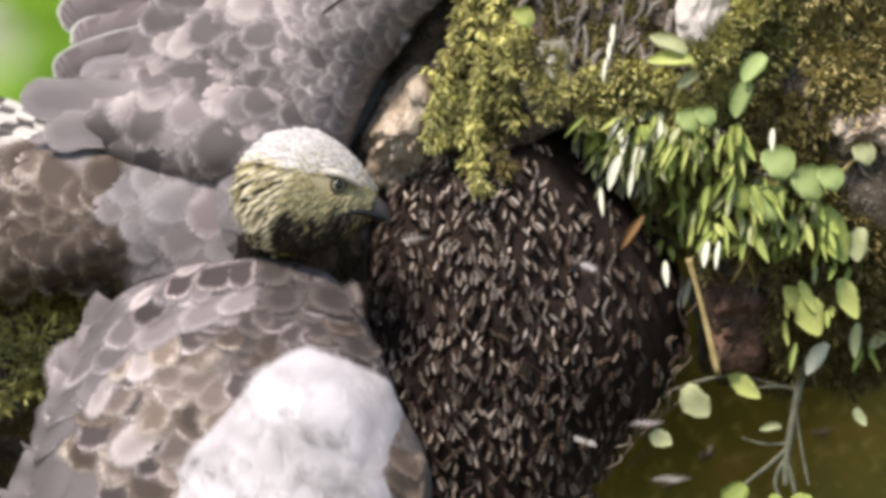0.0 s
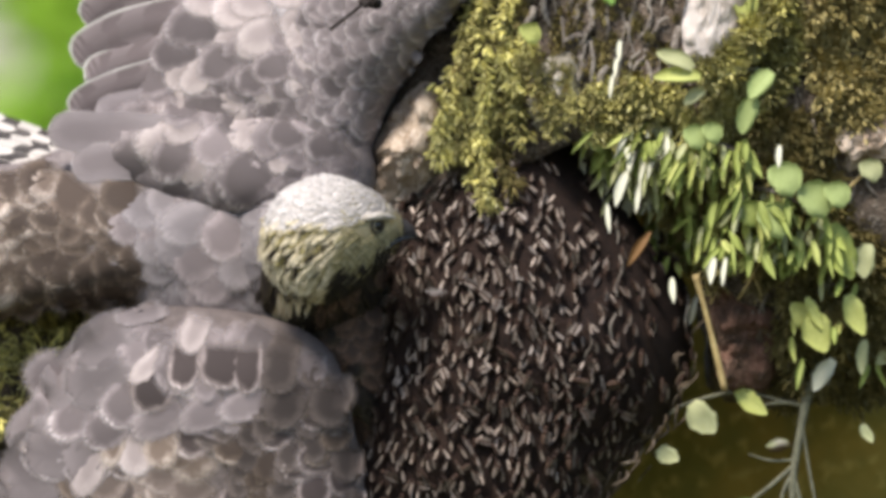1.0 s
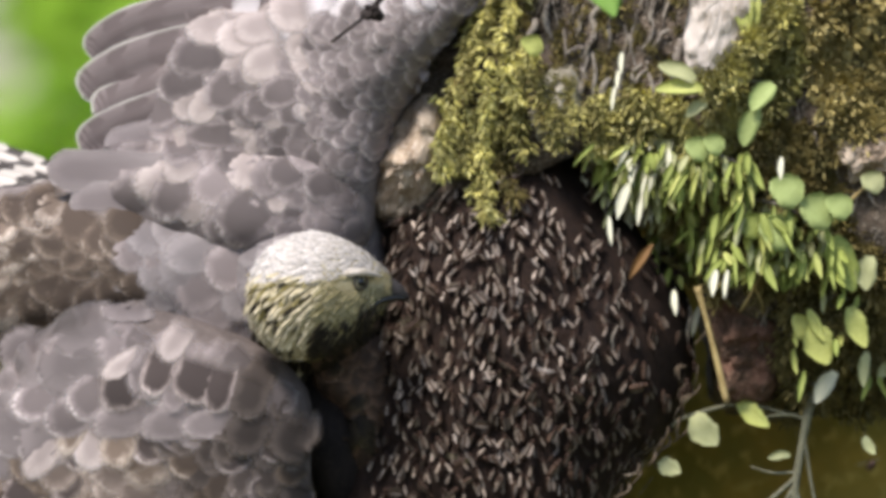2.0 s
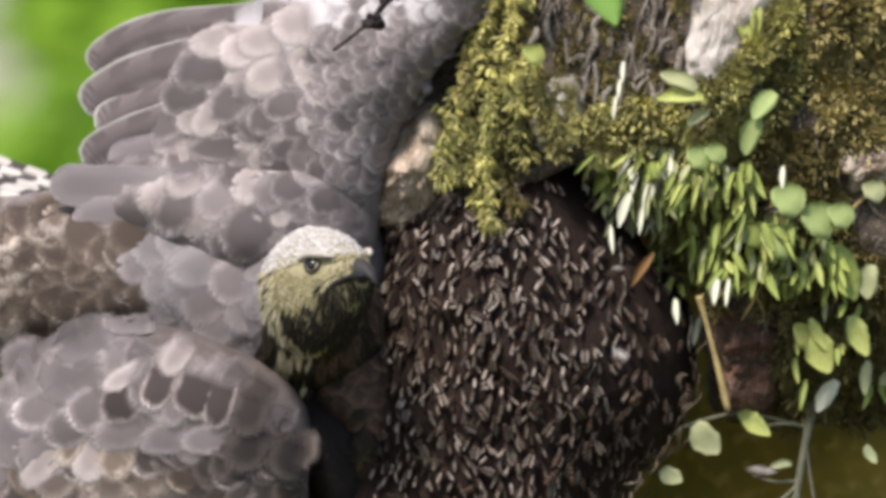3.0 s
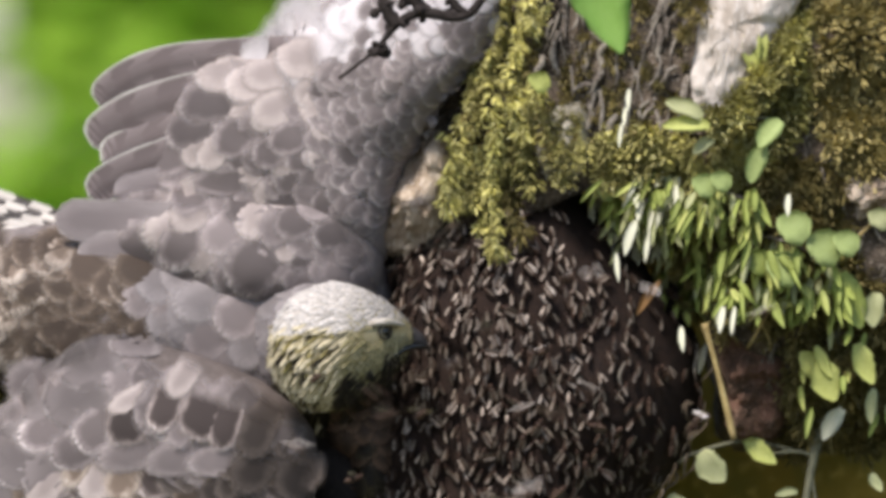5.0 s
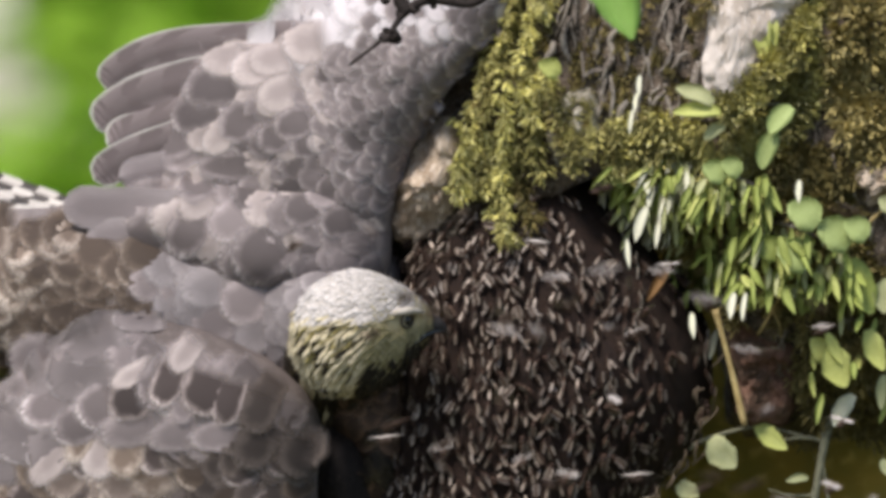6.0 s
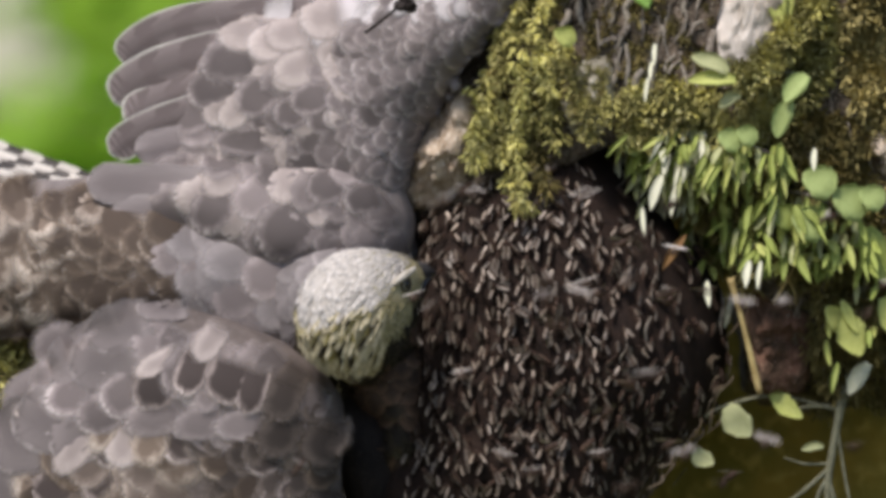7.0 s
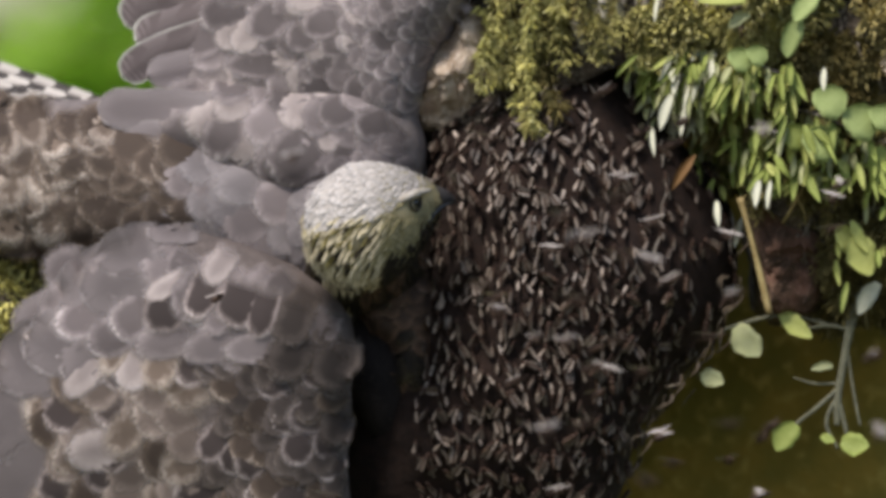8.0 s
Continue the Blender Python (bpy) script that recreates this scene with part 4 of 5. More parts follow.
bm = bmesh.new()
bmesh.ops.create_uvsphere(bm, u_segments=28, v_segments=20, radius=1)
for v in bm.verts:
    v.co = head_shape(v.co.normalized())
head = part("head", bm, M_HEADSKIN, bird, "pale cap, yellow cheeks and dark streaked throat")
head.matrix_basis = Matrix.Translation(HEAD_AT - BASE)
COATS = {"crown": [], "face": [], "nape": [], "cheek": [], "throat": []}
for k in range(2000):
    z = 1 - 2 * (k + 0.5) / 2000
    a = k * 2.39996
    d = Vector((math.sqrt(1 - z * z) * math.cos(a), math.sqrt(1 - z * z) * math.sin(a), z))
    if d.x > 0.94 or (0.3 < d.x < 0.86 and abs(d.y) > 0.4 and -0.02 < d.z - 0.16 < 0.24) and (abs(d.x - 0.56) < 0.16 or 0.04 < d.z - 0.16 < 0.16):
        continue
    p = head_shape(d)
    n = Vector((d.x / 0.036, d.y / 0.031, d.z / 0.036)).normalized()
    streak = d.z + rng.uniform(-0.05, 0.05)
    patch = noise.noise(Vector((d.x * 3.2, d.y * 3.2, d.z * 2.0))) + rng.uniform(-0.2, 0.2)
    if streak > (0.42 if d.x < -0.1 else 0.34 if d.x < 0.3 else 0.4):
        coat = "crown"
    elif d.x < -0.02 + 0.12 * patch:
        coat = rng.choice(("nape", "nape", "nape", "nape", "nape", "cheek", "cheek", "throat"))
    elif streak > (-0.36 if d.x < 0.55 else -0.08) - 0.15 * patch:
        coat = "face"
    else:
        coat = "cheek" if patch > (0.1 if d.x < 0.25 else 0.4) else "throat"
    way = Vector((-1, 0, -0.25 - 0.5 * (d.z < 0.3) - 0.6 * (d.z < -0.2))) + Vector((rng.gauss(0, 0.15), rng.gauss(0, 0.15), rng.gauss(0, 0.15)))
    size = 0.0035 if d.x > 0.75 else 0.0056 if d.x > 0.3 else 0.0075 if d.x > -0.3 else 0.0095
    if coat in ("nape", "throat") and d.z < 0.1:
        size *= 1.35
    flat = 4 if coat in ("crown", "face") else 8
    slim = rng.uniform(0.42, 0.6) if coat in ("crown", "face") else rng.uniform(0.2, 0.34)
    COATS[coat].append(feather_pose(p + n * 0.0004, way, n, size * rng.uniform(0.9, 1.4), size * slim, flat + rng.uniform(-3, 6), rng.uniform(-12, 12)))
for coat, m in (("crown", F_CROWN), ("face", F_FACE), ("nape", F_NAPE), ("cheek", F_CHEEK), ("throat", F_THROAT_SHADE)):
    tagged(join(coat + "_feathers", feather_base(slim=0.9, cup=0.15, bend=0.12, rows=5), COATS[coat], [m], head, uv=True), kind="stuff")
bm = bmesh.new()
line = [(0.034, 0.0, 0.0078, 0.0068), (0.039, -0.0005, 0.0068, 0.0058), (0.0432, -0.0015, 0.0053, 0.0046), (0.0465, -0.003, 0.0038, 0.0033), (0.0488, -0.0058, 0.0023, 0.0019), (0.0498, -0.0092, 0.0006, 0.0006)]
skin(bm, [[Vector((x, math.cos(a) * w, z + math.sin(a) * h)) for a in (2 * math.pi * i / 14 for i in range(14))] for x, z, h, w in line])
beak = part("beak", bm, M_BILL, head, "dark hooked beak")
bm = bmesh.new()
skin(bm, [[Vector((x, math.cos(a) * w, z + math.sin(a) * h)) for a in (2 * math.pi * i / 14 for i in range(14))] for x, z, h, w in ((0.031, 0.0, 0.0092, 0.0088), (0.0355, 0.0, 0.0083, 0.0075), (0.0395, -0.0004, 0.007, 0.006))])
part("cere", bm, M_CERE, head, "grey skin at the root of the beak")
bm = bmesh.new()
tube(bm, [(0.026, -0.0148, -0.0068), (0.032, -0.0108, -0.0045), (0.040, -0.0076, -0.0034), (0.0475, -0.005, -0.0045)], [0.0012, 0.0017, 0.0015, 0.0008], 6, 8)
part("gape", bm, M_PUPIL, head, "dark line of the mouth")
for s in (-1, 1):
    c = head_shape(Vector((0.52, 0.8 * s, 0.26)).normalized())
    out = Vector((0.5, s, 0.12)).normalized()
    q = out.to_track_quat("Z", "Y").to_matrix()
    bm = bmesh.new()
    ellipsoid(bm, c - out * 0.0004, (0.0036, 0.0036, 0.0026), q, 16, 10)
    eye = part("eye", bm, M_IRIS, head, "pale yellow eye")
    bm = bmesh.new()
    ellipsoid(bm, c + out * 0.0014, (0.0026, 0.0026, 0.0014), q, 14, 8)
    part("pupil", bm, M_PUPIL, eye)
    bm = bmesh.new()
    tube(bm, [c + Vector((-0.014, 0.0016 * s, 0.003)), c + Vector((-0.006, 0.0024 * s, 0.0052)), c + Vector((0.001, 0.0022 * s, 0.0058)), c + Vector((0.008, -0.0018 * s, 0.0036)), c + Vector((0.0125, -0.006 * s, 0.0018))], [0.0005, 0.0018, 0.0022, 0.0016, 0.0006], 8, 14)
    part("brow", bm, M_BROW, head, "pale overhanging brow")
    bm = bmesh.new()
    e1 = q @ Vector((1, 0, 0))
    e2 = q @ Vector((0, 1, 0))
    tube(bm, [c + out * 0.0012 + (e1 * math.cos(a) * 1.15 + e2 * math.sin(a)) * 0.0036 for a in [i * math.pi / 6 for i in range(13)]], [0.0007, 0.0007], 6, 26)
    part("eyelid", bm, M_CERE, head, "dark skin round the eye")

# ---- bees ----
def bee_mesh():
    """A bee 1.1 cm long: head towards y, wings folded over its back."""
    bm = bmesh.new()
    for y, r, l, kind in ((-0.0042, 0.0012, 0.0011, 0), (-0.0029, 0.0018, 0.0011, 1), (-0.0017, 0.002, 0.0011, 0), (-0.0005, 0.0019, 0.0009, 1), (0.0016, 0.0019, 0.0018, 0), (0.0041, 0.0014, 0.001, 0)):
        ellipsoid(bm, (0, y, 0), (r, l, r), None, 7, 5, kind)
    for s in (-1, 1):
        pts = [(0.0002, 0.0022, 0.0021), (0.0009, 0.0012, 0.0023), (0.0014, -0.003, 0.0022), (0.0009, -0.0062, 0.0018), (0.0, -0.0056, 0.0021), (0.0, -0.001, 0.0024)]
        f = bm.faces.new([bm.verts.new((x * s, y, z)) for x, y, z in pts])
        f.material_index = 2
    return bm


BEE = bee_mesh()
bmesh.ops.scale(BEE, vec=(0.62, 0.74, 0.7), verts=BEE.verts)
BEE_MATS = [M_BEE, M_BEE_BAND, M_WING]


def bee_pose(x, y, lift=0.002):
    p, n = surface(NEST_TREE, x, y)
    if p is None:
        return None
    up = (n + Vector((rng.gauss(0, 0.2), rng.gauss(0, 0.2), rng.gauss(0, 0.2)))).normalized()
    way = Vector((rng.gauss(0, 0.48), 0, 1 if rng.random() < 0.8 else -1))
    way = (way - up * way.dot(up)).normalized()
    m = Matrix((way.cross(up), way, up)).transposed().to_4x4()
    return Matrix.Translation(p + n * lift) @ m


BEE_SPOTS = []
# Bees thin out here and rightwards; the bared dark comb imitates shade.
SHADED_EDGE = [(915, 270), (1040, 345), (1130, 440), (1205, 540), (1240, 650), (1180, 650), (1105, 530), (1040, 440), (930, 400)]
row = 0
y = 300
while y < 1240:
    x = 670 + (row % 2) * 9
    while x < 1250:
        q = (x + rng.uniform(-9, 9), y + rng.uniform(-11, 11))
        if inside(q[0], q[1], NEST) and rng.random() < (0.35 if inside(q[0], q[1], SHADED_EDGE) else 0.93 - 0.55 * min(1.0, max(0.0, (q[0] - 960) / 220))):
            m = bee_pose(*q, lift=rng.uniform(0.001, 0.005))
            if m:
                BEE_SPOTS.append(m)
        x += 16
    y += 19
    row += 1
rng.shuffle(BEE_SPOTS)
CROWDS = []
for k in range(6):
    c = at(930, 700, 0.05)
    mine = [Matrix.Translation(-c) @ m for m in BEE_SPOTS[130 + k::6]]
    crowd = join("bee_cluster", BEE, mine, BEE_MATS, None)
    crowd.matrix_basis = Matrix.Translation(c)
    tagged(crowd, "layer of dark brown bees with pale wings crowding over the comb", "bee cluster", "bees on the comb", "stuff")
    CROWDS.append((crowd, c))


def bee_thing(name, label, group):
    """One bee in parts, with wings that stand out for a flier."""
    thing = new(name)
    tagged(thing, label, "bee", group)
    flying = name == "flying_bee"
    for piece, mats, items in (("abdomen", [M_BEE, M_BEE_BAND], ((-0.0042, 0.0012, 0.0011, 0), (-0.0029, 0.0018, 0.0011, 1), (-0.0017, 0.002, 0.0011, 0), (-0.0005, 0.0019, 0.0009, 1))),
                               ("thorax", [M_BEE], ((0.0016, 0.0019, 0.0018, 0),)), ("head", [M_BEE], ((0.0041, 0.0014, 0.001, 0),))):
        bm = bmesh.new()
        for y, r, l, kind in items:
            ellipsoid(bm, (0, y, 0), (r, l, r), None, 8, 6, kind)
        part(piece, bm, mats, thing)
    for s in (-1, 1):
        bm = bmesh.new()
        out = 3.0 if flying else 1.0
        pts = [(0.0006, 0.0022, 0.0021), (0.0016 * out, 0.0016, 0.0024), (0.0023 * out, -0.002 / out, 0.0026), (0.0017 * out, -0.0052 / out, 0.0022), (0.0006, -0.0040 / out, 0.0021)]
        bm.faces.new([bm.verts.new((x * s, y, z)) for x, y, z in pts])
        part("wing", bm, M_WING_CLEAR if flying else M_WING, thing, "pale clear wing")
    return thing


first = bee_thing("bee", "dark brown bee with pale folded wings crawling on the comb", "crawling bees")
CRAWLERS = []
for k, m in enumerate(BEE_SPOTS[:130]):
    m = Matrix.Translation(m.to_3x3() @ Vector((0, 0, 0.0015))) @ m
    ob = first if k == 0 else copy_thing(first, m)
    ob.matrix_basis = m
    CRAWLERS.append((ob, m))
first = bee_thing("flying_bee", "brown bee with spread pale wings in flight near the comb", "flying bees")
FLIERS = [first] + [copy_thing(first, Matrix()) for _ in range(63)]

# ---- plants on the limb ----
def leaf_mesh(material, point=1.0, fold=0.15, bend=0.25, rows=8):
    """A leaf one long (y) and one wide (x), with some thickness at the midrib."""
    bm = bmesh.new()
    grid = []
    for j in range(rows + 1):
        v = j / rows
        w = max(0.04, math.sin(math.pi * min(1.0, 0.06 + v * 0.93)) ** point)
        lean = 0.09 * math.sin(3.0 * v)
        grid.append([bm.verts.new((0.5 * w * c * rng.uniform(0.88, 1.1) + lean, v, fold * abs(c) * w - bend * v * v + 0.03 * math.sin(7 * v + c))) for c in (-1, -0.5, 0, 0.5, 1)])
    low = [[bm.verts.new(v.co - Vector((0, 0, 0.05 if 0 < i < 4 else 0.02))) for i, v in enumerate(r)] for r in grid]
    for g, flip in ((grid, 0), (low, 1)):
        for a, b in zip(g, g[1:]):
            for i in range(4):
                q = (a[i], a[i + 1], b[i + 1], b[i])
                bm.faces.new(q[::-1] if flip else q)
    for i in (0, 4):
        for a, b, c, d in zip(grid, grid[1:], low, low[1:]):
            bm.faces.new((a[i], b[i], d[i], c[i]))
    mesh = bpy.data.meshes.new("leaf")
    bm.to_mesh(mesh)
    bm.free()
    mesh.materials.append(material)
    mesh.polygons.foreach_set("use_smooth", [True] * len(mesh.polygons))
    return mesh


NARROW = {m.name: leaf_mesh(m, 0.75, 0.1, 0.2) for m in (M_LEAF, M_LEAF_YELLOW, M_LEAF_PALE, M_LEAF_SILVER, M_LEAF_DRY)}
BROAD = {m.name: leaf_mesh(m, 0.55, 0.12, 0.12, 10) for m in (M_LEAF, M_LEAF_YELLOW, M_LEAF_PALE, M_LEAF_ROUND, M_LEAF_SILVER, M_LEAF_BRIGHT)}


def leaf(owner, mesh, root, tip, width, off=0.012, face=None, depth=None, label="", reach=0.006):
    if depth is None:
        p, n = front(*root)
        depth = (p.y if p else 0.08) - off
    a, b = at(*root, depth), at(*tip, depth - rng.uniform(0.3, 1.0) * reach)
    way = b - a
    n = face or Vector((rng.gauss(0, 0.35), -1, rng.gauss(0.25, 0.3)))
    n = (n - way * (n.dot(way) / way.length_squared)).normalized()
    ob = set_feather(mesh, owner, a, way, n, way.length, width * UNIT, 0, 0, "leaf", world_of(owner))
    return tagged(ob, label)


def stem(owner, points, radii, material=M_TWIG_GREY, name="stem", off=0.008, depth=None):
    pts = []
    for x, y in points:
        p, n = front(x, y)
        pts.append(at(x, y, depth if depth is not None else (p.y if p else 0.08) - off))
    bm = bmesh.new()
    tube(bm, [p + Vector((rng.uniform(-1, 1), 0, rng.uniform(-1, 1))) * radii[0] * 0.9 for p in pts], radii, 7, len(points) * 7, 0.5)
    bm.transform(world_of(owner).inverted())
    return part(name, bm, material, owner)


def hanging(label, zone, count, long, wide, mats, lean=0.25):
    xs, ys = [p[0] for p in zone], [p[1] for p in zone]
    fern = empty("hanging_fern", at(sum(xs) / len(xs), min(ys), 0.05), label, "fern", "small ferns on the limb")
    lo = [(min(xs) + 12, sum(ys) / len(ys) - 8), (sum(xs) / len(xs), min(ys) + 10), (max(xs) - 12, sum(ys) / len(ys) - 8)]
    stem(fern, lo, [0.0012, 0.0012, 0.0008], M_ROOT, "rhizome", 0.004)
    while count:
        x, y = rng.uniform(min(xs), max(xs)), rng.uniform(min(ys), max(ys))
        if inside(x, y, zone):
            count -= 1
            l = long * rng.choice((0.5, 0.7, 0.9, 1.0, 1.25))
            t = rng.gauss(-0.12, lean)
            leaf(fern, NARROW[rng.choice(mats).name], (x, y), (x + l * math.sin(t), y + l * math.cos(t)), wide * rng.uniform(0.75, 1.3), rng.uniform(0.006, 0.026), reach=0.016)
    return fern


Y, G, P, S = M_LEAF_YELLOW, M_LEAF, M_LEAF_PALE, M_LEAF_SILVER
hanging("small hanging fern with silvery and pale narrow leaves", [(1035, 300), (1120, 280), (1200, 290), (1190, 340), (1100, 380), (1040, 350)], 84, 50, 12, [S, P, G, Y, G, P, Y, G], 0.36)
hanging("small hanging fern with yellow green narrow leaves", [(1140, 310), (1330, 310), (1340, 380), (1150, 390)], 95, 46, 13, [Y, G, P, G, Y, G], 0.34)
hanging("small hanging fern with drooping green leaves", [(1150, 440), (1300, 430), (1310, 540), (1200, 540), (1160, 500)], 50, 48, 12, [G, G, Y, G, P], 0.3)
hanging("green fern among round leaves", [(1300, 380), (1480, 450), (1500, 530), (1330, 520)], 46, 44, 14, [G, Y, G, P, G], 0.5)
hanging("low fern on the shaded bark", [(1380, 560), (1560, 560), (1580, 720), (1420, 740)], 13, 42, 11, [G, G, Y, P])

hanging("dense fern with pale drooping leaves", [(1050, 320), (1200, 325), (1190, 420), (1085, 420)], 44, 46, 11, [S, P, G, P], 0.3)
hanging("yellow green fern above the red bark", [(1170, 390), (1480, 410), (1480, 520), (1200, 510)], 70, 46, 13, [Y, G, P, Y, G], 0.4)

creeper = empty("round_leaf_creeper", at(1390, 420, 0.0), "creeper with round sage green leaves over the moss", "creeper")
stem(creeper, [(1560, 350), (1490, 420), (1420, 470), (1370, 500), (1330, 570), (1310, 600)], [0.0012, 0.0011, 0.001, 0.0008], M_STRAW)
stem(creeper, [(1330, 545), (1345, 575), (1350, 600)], [0.0009, 0.0008, 0.0006], M_STRAW)
for x, y, r, m in ((1393, 388, 31, M_LEAF_ROUND), (1448, 424, 33, M_LEAF_ROUND), (1375, 462, 31, M_LEAF_ROUND), (1545, 372, 21, P), (1486, 415, 24, M_LEAF_ROUND),
                   (1235, 313, 22, M_LEAF_ROUND), (1265, 305, 19, M_LEAF_ROUND), (1062, 318, 22, M_LEAF_ROUND), (943, 130, 20, Y), (1330, 450, 24, G), (1040, 300, 17, P)):
    leaf(creeper, BROAD[m.name], (x + r * 0.7, y + r * 0.6), (x - r * 0.8, y - r * 0.7), r * 2.0, 0.03, Vector((0.1, -1, 0.3)))

sprig = empty("leaf_sprig", at(1245, 215, 0.0), "sprig of oval yellow green leaves on the bark", "sprig", "leafy sprigs")
for a, b, w, m in (((1245, 205), (1163, 203), 32, Y), ((1232, 190), (1168, 160), 34, P), ((1252, 228), (1216, 252), 24, P), ((1370, 195), (1332, 240), 38, M_LEAF_ROUND), ((1340, 238), (1318, 305), 36, M_LEAF_ROUND),
                   ((1318, 30), (1325, 110), 36, Y), ((1340, 40), (1338, 100), 26, Y)):
    leaf(sprig, BROAD[m.name], a, b, w, 0.022, Vector((0.1, -1, 0.4)))
stem(sprig, [(1240, 200), (1290, 190), (1370, 195)], [0.001, 0.001, 0.0008])

sprig = empty("leaf_sprig", at(1450, 610, 0.0), "sprig of bright yellow green leaves hanging from the bark", "sprig", "leafy sprigs")
for a, b, w, m in (((1475, 465), (1515, 560), 56, G), ((1435, 650), (1408, 605), 44, Y), ((1432, 595), (1462, 650), 22, Y), ((1440, 620), (1468, 690), 56, Y), ((1505, 590), (1535, 660), 40, Y),
                   ((1535, 670), (1530, 730), 22, P), ((1590, 690), (1556, 712), 26, P), ((1480, 705), (1445, 760), 30, S), ((1540, 500), (1535, 560), 40, P)):
    leaf(sprig, BROAD[m.name], a, b, w, 0.02, Vector((0.1, -1, 0.3)))
stem(sprig, [(1500, 470), (1470, 560), (1480, 660), (1550, 750)], [0.001, 0.001, 0.0008])

silver = empty("silver_leaf_cluster", at(1110, 400, 0.0), "cluster of hanging silvery white leaves", "leaf cluster")
for a, b, w in (((1040, 325), (1035, 385), 16), ((1115, 372), (1094, 430), 24), ((1122, 410), (1107, 478), 22), ((1103, 140), (1100, 172), 12), ((1097, 172), (1093, 200), 10), ((1090, 200), (1084, 240), 10), ((1140, 390), (1130, 440), 14), ((1385, 325), (1383, 362), 14),
                ((1080, 430), (1083, 475), 12), ((1195, 560), (1197, 600), 15), ((1270, 525), (1262, 565), 18), ((1290, 525), (1283, 570), 12), ((1240, 590), (1225, 640), 15)):
    leaf(silver, NARROW[S.name], a, b, w * 0.9, 0.045, Vector((-0.1, -1, 0.5)), reach=0.02)

dry = empty("dry_stick", at(1245, 560, 0.0), "straight straw coloured dry stick hanging down", "stick")
stem(dry, [(1240, 555), (1262, 650), (1290, 755)], [0.0018, 0.002, 0.0016], M_STRAW, "stalk", depth=-0.045)
dead = empty("dry_leaf", at(1135, 500, 0.0), "brown dry narrow leaf at the edge of the nest", "leaf")
leaf(dead, NARROW[M_LEAF_DRY.name], (1156, 478), (1116, 540), 19, face=Vector((0.2, -1, 0.2)), depth=-0.05)

bush = empty("hanging_twig", at(1440, 730, 0.1), "thin forked greyish twig with a few pale leaves", "twig")
for pts, r in (([(1460, 690), (1430, 790), (1410, 900), (1405, 960)], 0.0026), ([(1412, 890), (1370, 930), (1330, 960), (1312, 985)], 0.0014), ([(1408, 900), (1390, 950), (1410, 1000)], 0.0013),
               ([(1408, 910), (1425, 960), (1430, 1000)], 0.0013), ([(1412, 885), (1370, 885), (1330, 870)], 0.0009), ([(1430, 790), (1390, 780), (1340, 790)], 0.0011), ([(1425, 830), (1440, 900), (1450, 960)], 0.001),
               ([(1190, 800), (1220, 785), (1310, 765), (1390, 780)], 0.0011)):
    stem(bush, pts, [r, r * 0.9, r * 0.6], M_TWIG_GREY, "twig", depth=0.02)
for a, b, w, m in (((1228, 782), (1272, 832), 52, P), ((1308, 758), (1362, 800), 36, Y), ((1170, 862), (1205, 882), 34, P), ((1335, 955), (1300, 1000), 46, G), ((1415, 985), (1462, 992), 42, G),
                   ((1380, 975), (1402, 985), 18, G), ((1400, 852), (1362, 857), 18, P), ((1530, 820), (1550, 850), 20, P)):
    leaf(bush, BROAD[m.name], a, b, w, depth=0.018, face=Vector((0.1, -1, 0.25)))

# The dark twig before the wing, and a bright leaf.
thorn = empty("dark_twig", at(870, -60, -0.06), "black lichen covered twig across the wing", "twig")
for pts, r in (([(1010, -120), (880, -60), (820, 5), (740, 5), (690, 30), (650, 75), (582, 118)], 0.0017), ([(690, 30), (670, 0), (660, -40)], 0.0022), ([(740, 5), (720, -25), (690, -60)], 0.0018), ([(820, 5), (790, -10), (770, -50)], 0.0015)):
    stem(thorn, pts, [r * 1.3, r * 1.4, r * 1.5, r * 1.2, r * 0.6], M_TWIG, "twig", depth=-0.06)
for _ in range(44):
    x, y = rng.choice(((690, 30), (668, 0), (680, 15), (660, 65), (735, 5), (715, -15), (780, -5)))
    bm = bmesh.new()
    c = at(x + rng.uniform(-16, 16), y + rng.uniform(-12, 12), -0.06 + rng.uniform(-0.003, 0.003))
    ellipsoid(bm, c, [rng.uniform(0.0012, 0.0034) for _ in range(3)], Euler((rng.random() * 3, rng.random() * 3, 0)).to_matrix(), 7, 5)
    bm.transform(world_of(thorn).inverted())
    part("lichen", bm, M_TWIG, thorn)
green = empty("green_leaf", at(1040, -60, -0.3), "single bright green pointed leaf hanging in the light", "leaf")
leaf(green, leaf_mesh(M_LEAF_BRIGHT, 0.8, 0.2, 0.05, 12), (1010, -140), (1092, 75), 100, depth=-0.3, face=Vector((0.2, -1, 0.3)))

